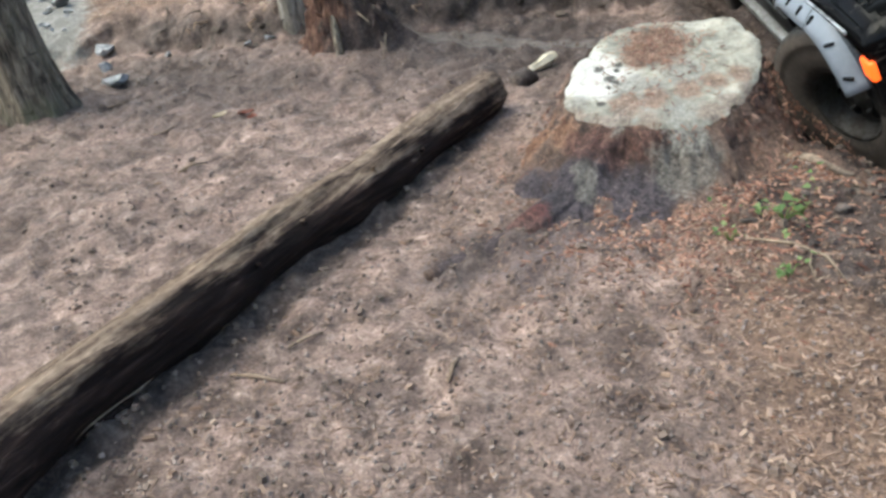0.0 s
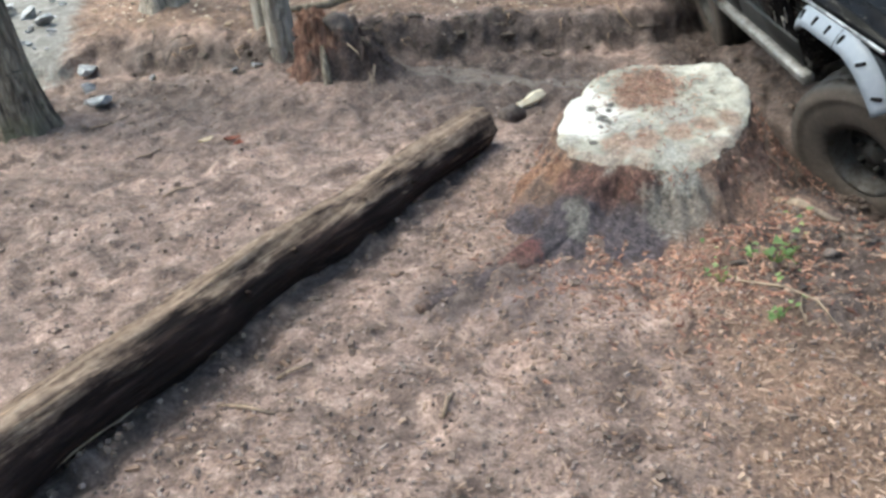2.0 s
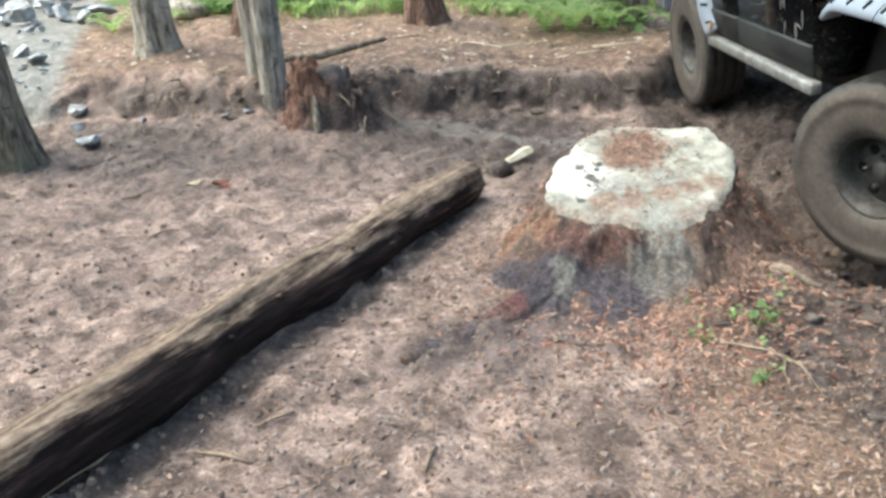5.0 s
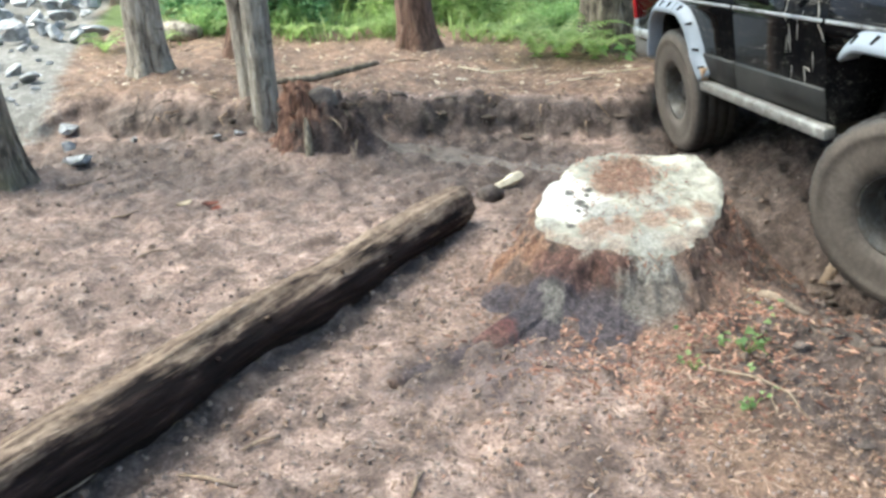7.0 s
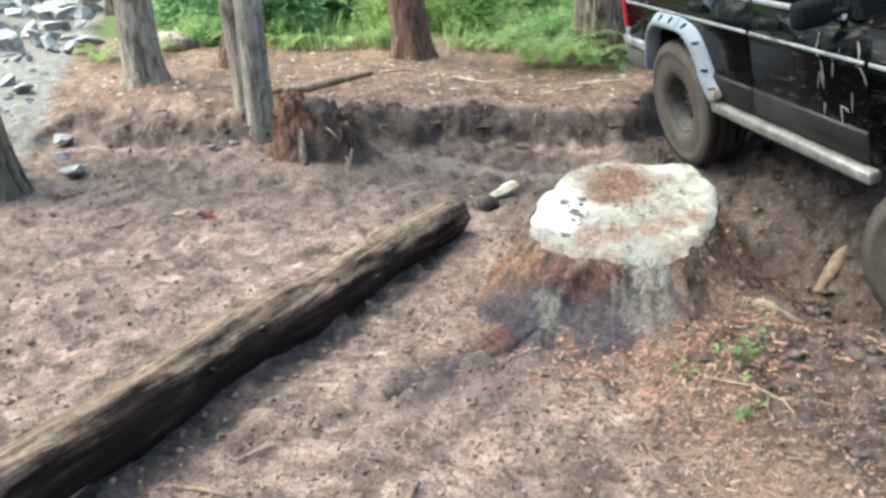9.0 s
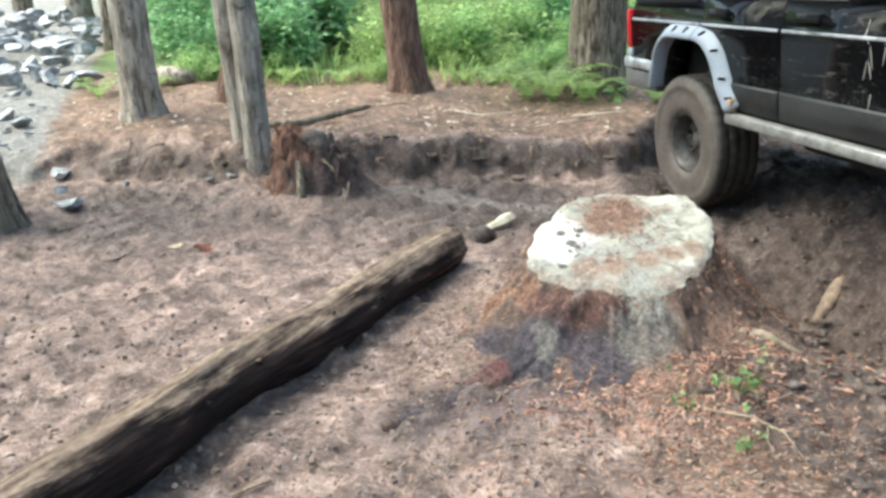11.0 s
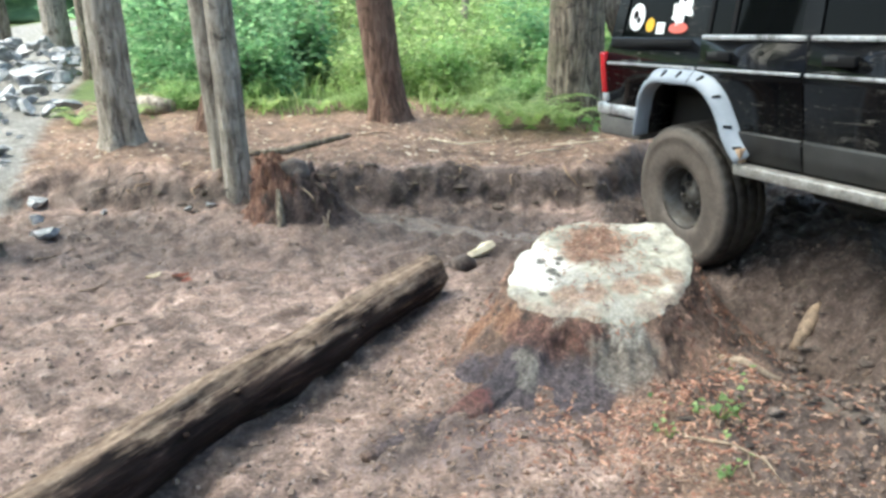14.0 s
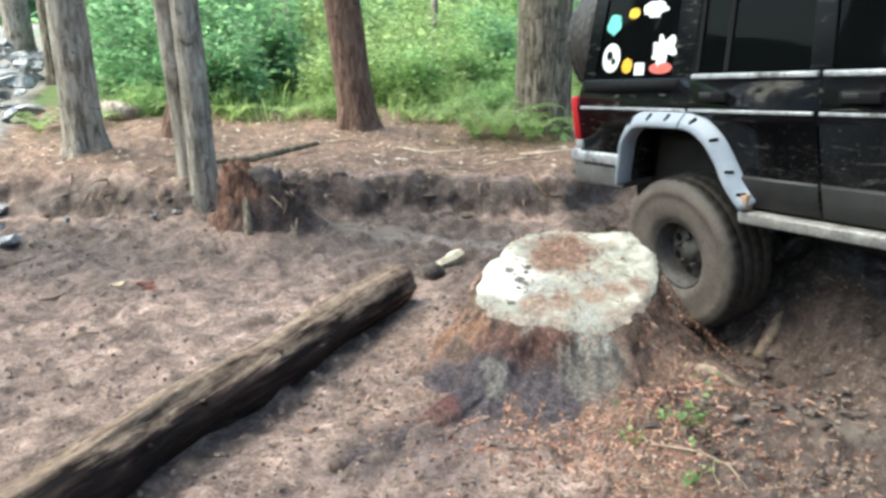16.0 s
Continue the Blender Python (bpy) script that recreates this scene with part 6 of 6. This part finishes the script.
    part("roof", prism([(-0.84, ROOF - 0.045), (-0.82, ROOF - 0.01), (-0.7, ROOF + 0.01), (0.9, ROOF + 0.015), (1.22, ROOF - 0.005), (1.31, ROOF - 0.045)], -0.65, 0.65, 0.012), PAINT, car)
    part("windscreen", quad_panel([(1.82, -0.73, 0.87), (1.82, 0.73, 0.87), (1.31, 0.62, ROOF - 0.05), (1.31, -0.62, ROOF - 0.05)], 0.005, (-1, 0, -0.8)), GLASS, car, smooth=False)
    part("tailgate", prism([(-0.91, 0.34), (-0.93, 0.6), (-0.90, BELT + 0.01), (-0.86, BELT + 0.01), (-0.86, 0.34)], -0.75, 0.75, 0.01), PAINT, car)
    part("rear_window", quad_panel([(-0.88, -0.70, 0.88), (-0.88, 0.70, 0.88), (-0.81, 0.58, ROOF - 0.05), (-0.81, -0.58, ROOF - 0.05)], 0.005, (1, 0, 0)), GLASS, car, smooth=False)
    part("rear_bumper", box(bmesh.new(), -1.02, -0.50, -0.835, 0.835, 0.19, 0.345, 0.02), BUMPER, car, "dusty grey lower bumper")
    part("bumper_cap", box(bmesh.new(), -1.035, -0.49, -0.845, 0.845, 0.333, 0.418, 0.022), CHROME, car, "bright rear bumper strip")
    part("front_bumper", box(bmesh.new(), 3.26, 3.42, -0.80, 0.80, 0.30, 0.43, 0.025), BLACK, car)
    gr = part("grille", box(bmesh.new(), 3.235, 3.275, -0.48, 0.48, 0.48, 0.70, 0.01), BLACK, car)
    for k in range(8):
        y = -0.40 + k * 0.114
        part("grille_bar", box(bmesh.new(), 3.272, 3.29, y - 0.025, y + 0.025, 0.49, 0.69, 0.006), PAINT, gr)
    for x0, y0 in ((1.05, -0.55), (1.05, 0.12), (0.15, -0.55), (0.15, 0.12)):
        st = part("seat", box(bmesh.new(), x0, x0 + 0.5, y0, y0 + 0.44, 0.56, 0.72, 0.05), SEAT_CLOTH, car)
        part("backrest", box(bmesh.new(), x0 - 0.10, x0 + 0.06, y0, y0 + 0.44, 0.70, 1.18, 0.05), SEAT_CLOTH, st)
    sp = build_wheel(car, -1, "spare_wheel")
    sp.matrix_basis = pose(-1.13, -0.22, 1.06, 0, 0, -90)
    part("spare_bracket", box(bmesh.new(), -1.08, -0.86, -0.28, -0.16, 0.75, 0.98, 0.01), DARK_STEEL, car)
    tagged(car, "muddy black off-road station wagon with pale arch flares", "car")
    return car


def stickers(pane, skin):
    """Plain shapes in the colours of the decals on the rear side window."""
    def disc(nm, x, z, rx, rz, colour, n=24, wob=0.0):
        bm = bmesh.new()
        ring = []
        for k in range(n):
            a = 2 * math.pi * k / n + (math.pi / 4 if n == 4 else 0)
            s = 1 + wob * noise.noise(Vector((math.cos(a) * 2, math.sin(a) * 2, x * 9)))
            px, pz = x + rx * s * math.cos(a), z + rz * s * math.sin(a)
            v = Vector(skin(px, pz, 0.008))
            ring.append(bm.verts.new(v))
        f = bm.faces.new(ring)
        ext = bmesh.ops.extrude_face_region(bm, geom=[f])
        for v in ext["geom"]:
            if isinstance(v, bmesh.types.BMVert):
                v.co.y -= 0.0015
        bmesh.ops.recalc_face_normals(bm, faces=bm.faces)
        part(nm, bm, plain(nm + " film", colour, 0.5), pane, smooth=False)
    white = (0.82, 0.83, 0.84)
    disc("round_sticker", -0.60, 0.995, 0.085, 0.085, white)
    disc("yellow_sticker", -0.44, 0.945, 0.05, 0.045, (0.75, 0.40, 0.02), 8, 0.2)
    disc("square_sticker", -0.325, 0.925, 0.062, 0.048, white, 4)
    disc("white_sticker", -0.13, 1.02, 0.105, 0.07, white, 40, 0.9)
    disc("oval_sticker", -0.14, 0.925, 0.095, 0.032, (0.62, 0.12, 0.09))
    disc("teal_sticker", -0.60, 1.19, 0.07, 0.06, (0.15, 0.55, 0.48), 16, 0.3)
    for ex, ez, er in ((-0.615, 1.01, 0.03), (-0.575, 0.975, 0.022)):
        bm = bmesh.new()
        bm.faces.new([bm.verts.new(Vector(skin(ex + er * math.cos(k * math.pi / 5), ez + er * (0.8 + 0.3 * (k % 2)) * math.sin(k * math.pi / 5), 0.004))) for k in range(10)])
        bmesh.ops.solidify(bm, geom=bm.faces[:], thickness=0.001)
        part("dark_emblem", bm, BLACK, pane, smooth=False)
    disc("pale_sticker", -0.24, 1.25, 0.11, 0.04, white, 20, 0.5)
    disc("yellow_sticker", -0.42, 1.24, 0.05, 0.03, (0.75, 0.45, 0.03), 12, 0.3)


CAR = build_car()
WHEELS = []
for wname, wx, wy in (("rear_wheel", 0.0, -0.735), ("rear_wheel", 0.0, 0.735), ("front_wheel", 2.576, -0.735), ("front_wheel", 2.576, 0.735)):
    WHEELS.append((build_wheel(CAR, -1 if wy < 0 else 1, wname), wx, wy))


# ---- what moves ----
# seconds, rear axle x y z, roll, pitch, heading
DRIVE = [
    (0.0, 2.61, 6.33, 0.44, 25.4, 2.8, -90.6),
    (0.5, 2.66, 6.35, 0.42, 24.4, 3.65, -89.9),
    (1.0, 2.69, 6.39, 0.45, 23.6, 5.0, -89.3),
    (1.5, 2.7, 6.42, 0.49, 22.2, 5.1, -89.0),
    (2.0, 2.7, 6.43, 0.51, 20.0, 4.2, -88.9),
    (3.5, 2.64, 6.39, 0.64, 10.4, 2.9, -87.5),
    (4.0, 2.65, 6.33, 0.63, 9.5, 1.9, -87.9),
    (6.5, 2.58, 6.04, 0.49, 8.8, -2.2, -85.7),
    (7.0, 2.56, 5.99, 0.485, 8.5, -2.0, -84.7),
    (7.5, 2.55, 5.93, 0.49, 9.4, -0.75, -83.4),
    (8.0, 2.55, 5.89, 0.51, 11.3, -0.1, -82.5),
    (8.5, 2.54, 5.83, 0.52, 11.7, 0.7, -81.3),
    (9.0, 2.55, 5.78, 0.55, 12.6, 1.1, -80.4),
    (11.5, 2.53, 5.5, 0.58, 3.0, -1.5, -77.3),
    (12.5, 2.52, 5.39, 0.59, 3.0, -1.65, -75.7),
    (13.5, 2.49, 5.2, 0.57, 4.3, -1.85, -73.2),
    (14.5, 2.46, 5.04, 0.53, 5.5, -2.4, -70.6),
    (15.0, 2.46, 4.93, 0.51, 6.2, -3.2, -69.4),
    (15.5, 2.455, 4.8, 0.475, 6.4, -4.5, -68.6),
    (16.0, 2.46, 4.67, 0.455, 6.9, -5.4, -68.3),
]


def motions():
    walk(CAR, [(t, pose(x, y, z, r, p, h)) for t, x, y, z, r, p, h in DRIVE])
    for wheel, wx, wy in WHEELS:
        rows = []
        for k in range(33):
            t = k * 0.5
            roll = 12 * t + 4 * max(0.0, t - 9)
            steer = 26 if wx > 1 else 0
            if wx < 1:
                drop = float(np.interp(t, [0, 4, 6.5, 8, 9, 11.5, 12.5, 14, 15, 16], [0.05, 0.03, 0.02, 0.05, 0.06, -0.12, -0.11, -0.10, -0.15, -0.14]))
            else:
                drop = float(np.interp(t, [0, 1, 2, 4, 6.5, 16], [0.10, 0.02, -0.09, -0.15, -0.09, -0.09]))
            rows.append((t, Matrix.Translation((wx, wy, drop)) @ pose(0, 0, 0, 0, 0, steer) @ pose(0, 0, 0, 0, roll, 0)))
        walk(wheel, rows)


motions()
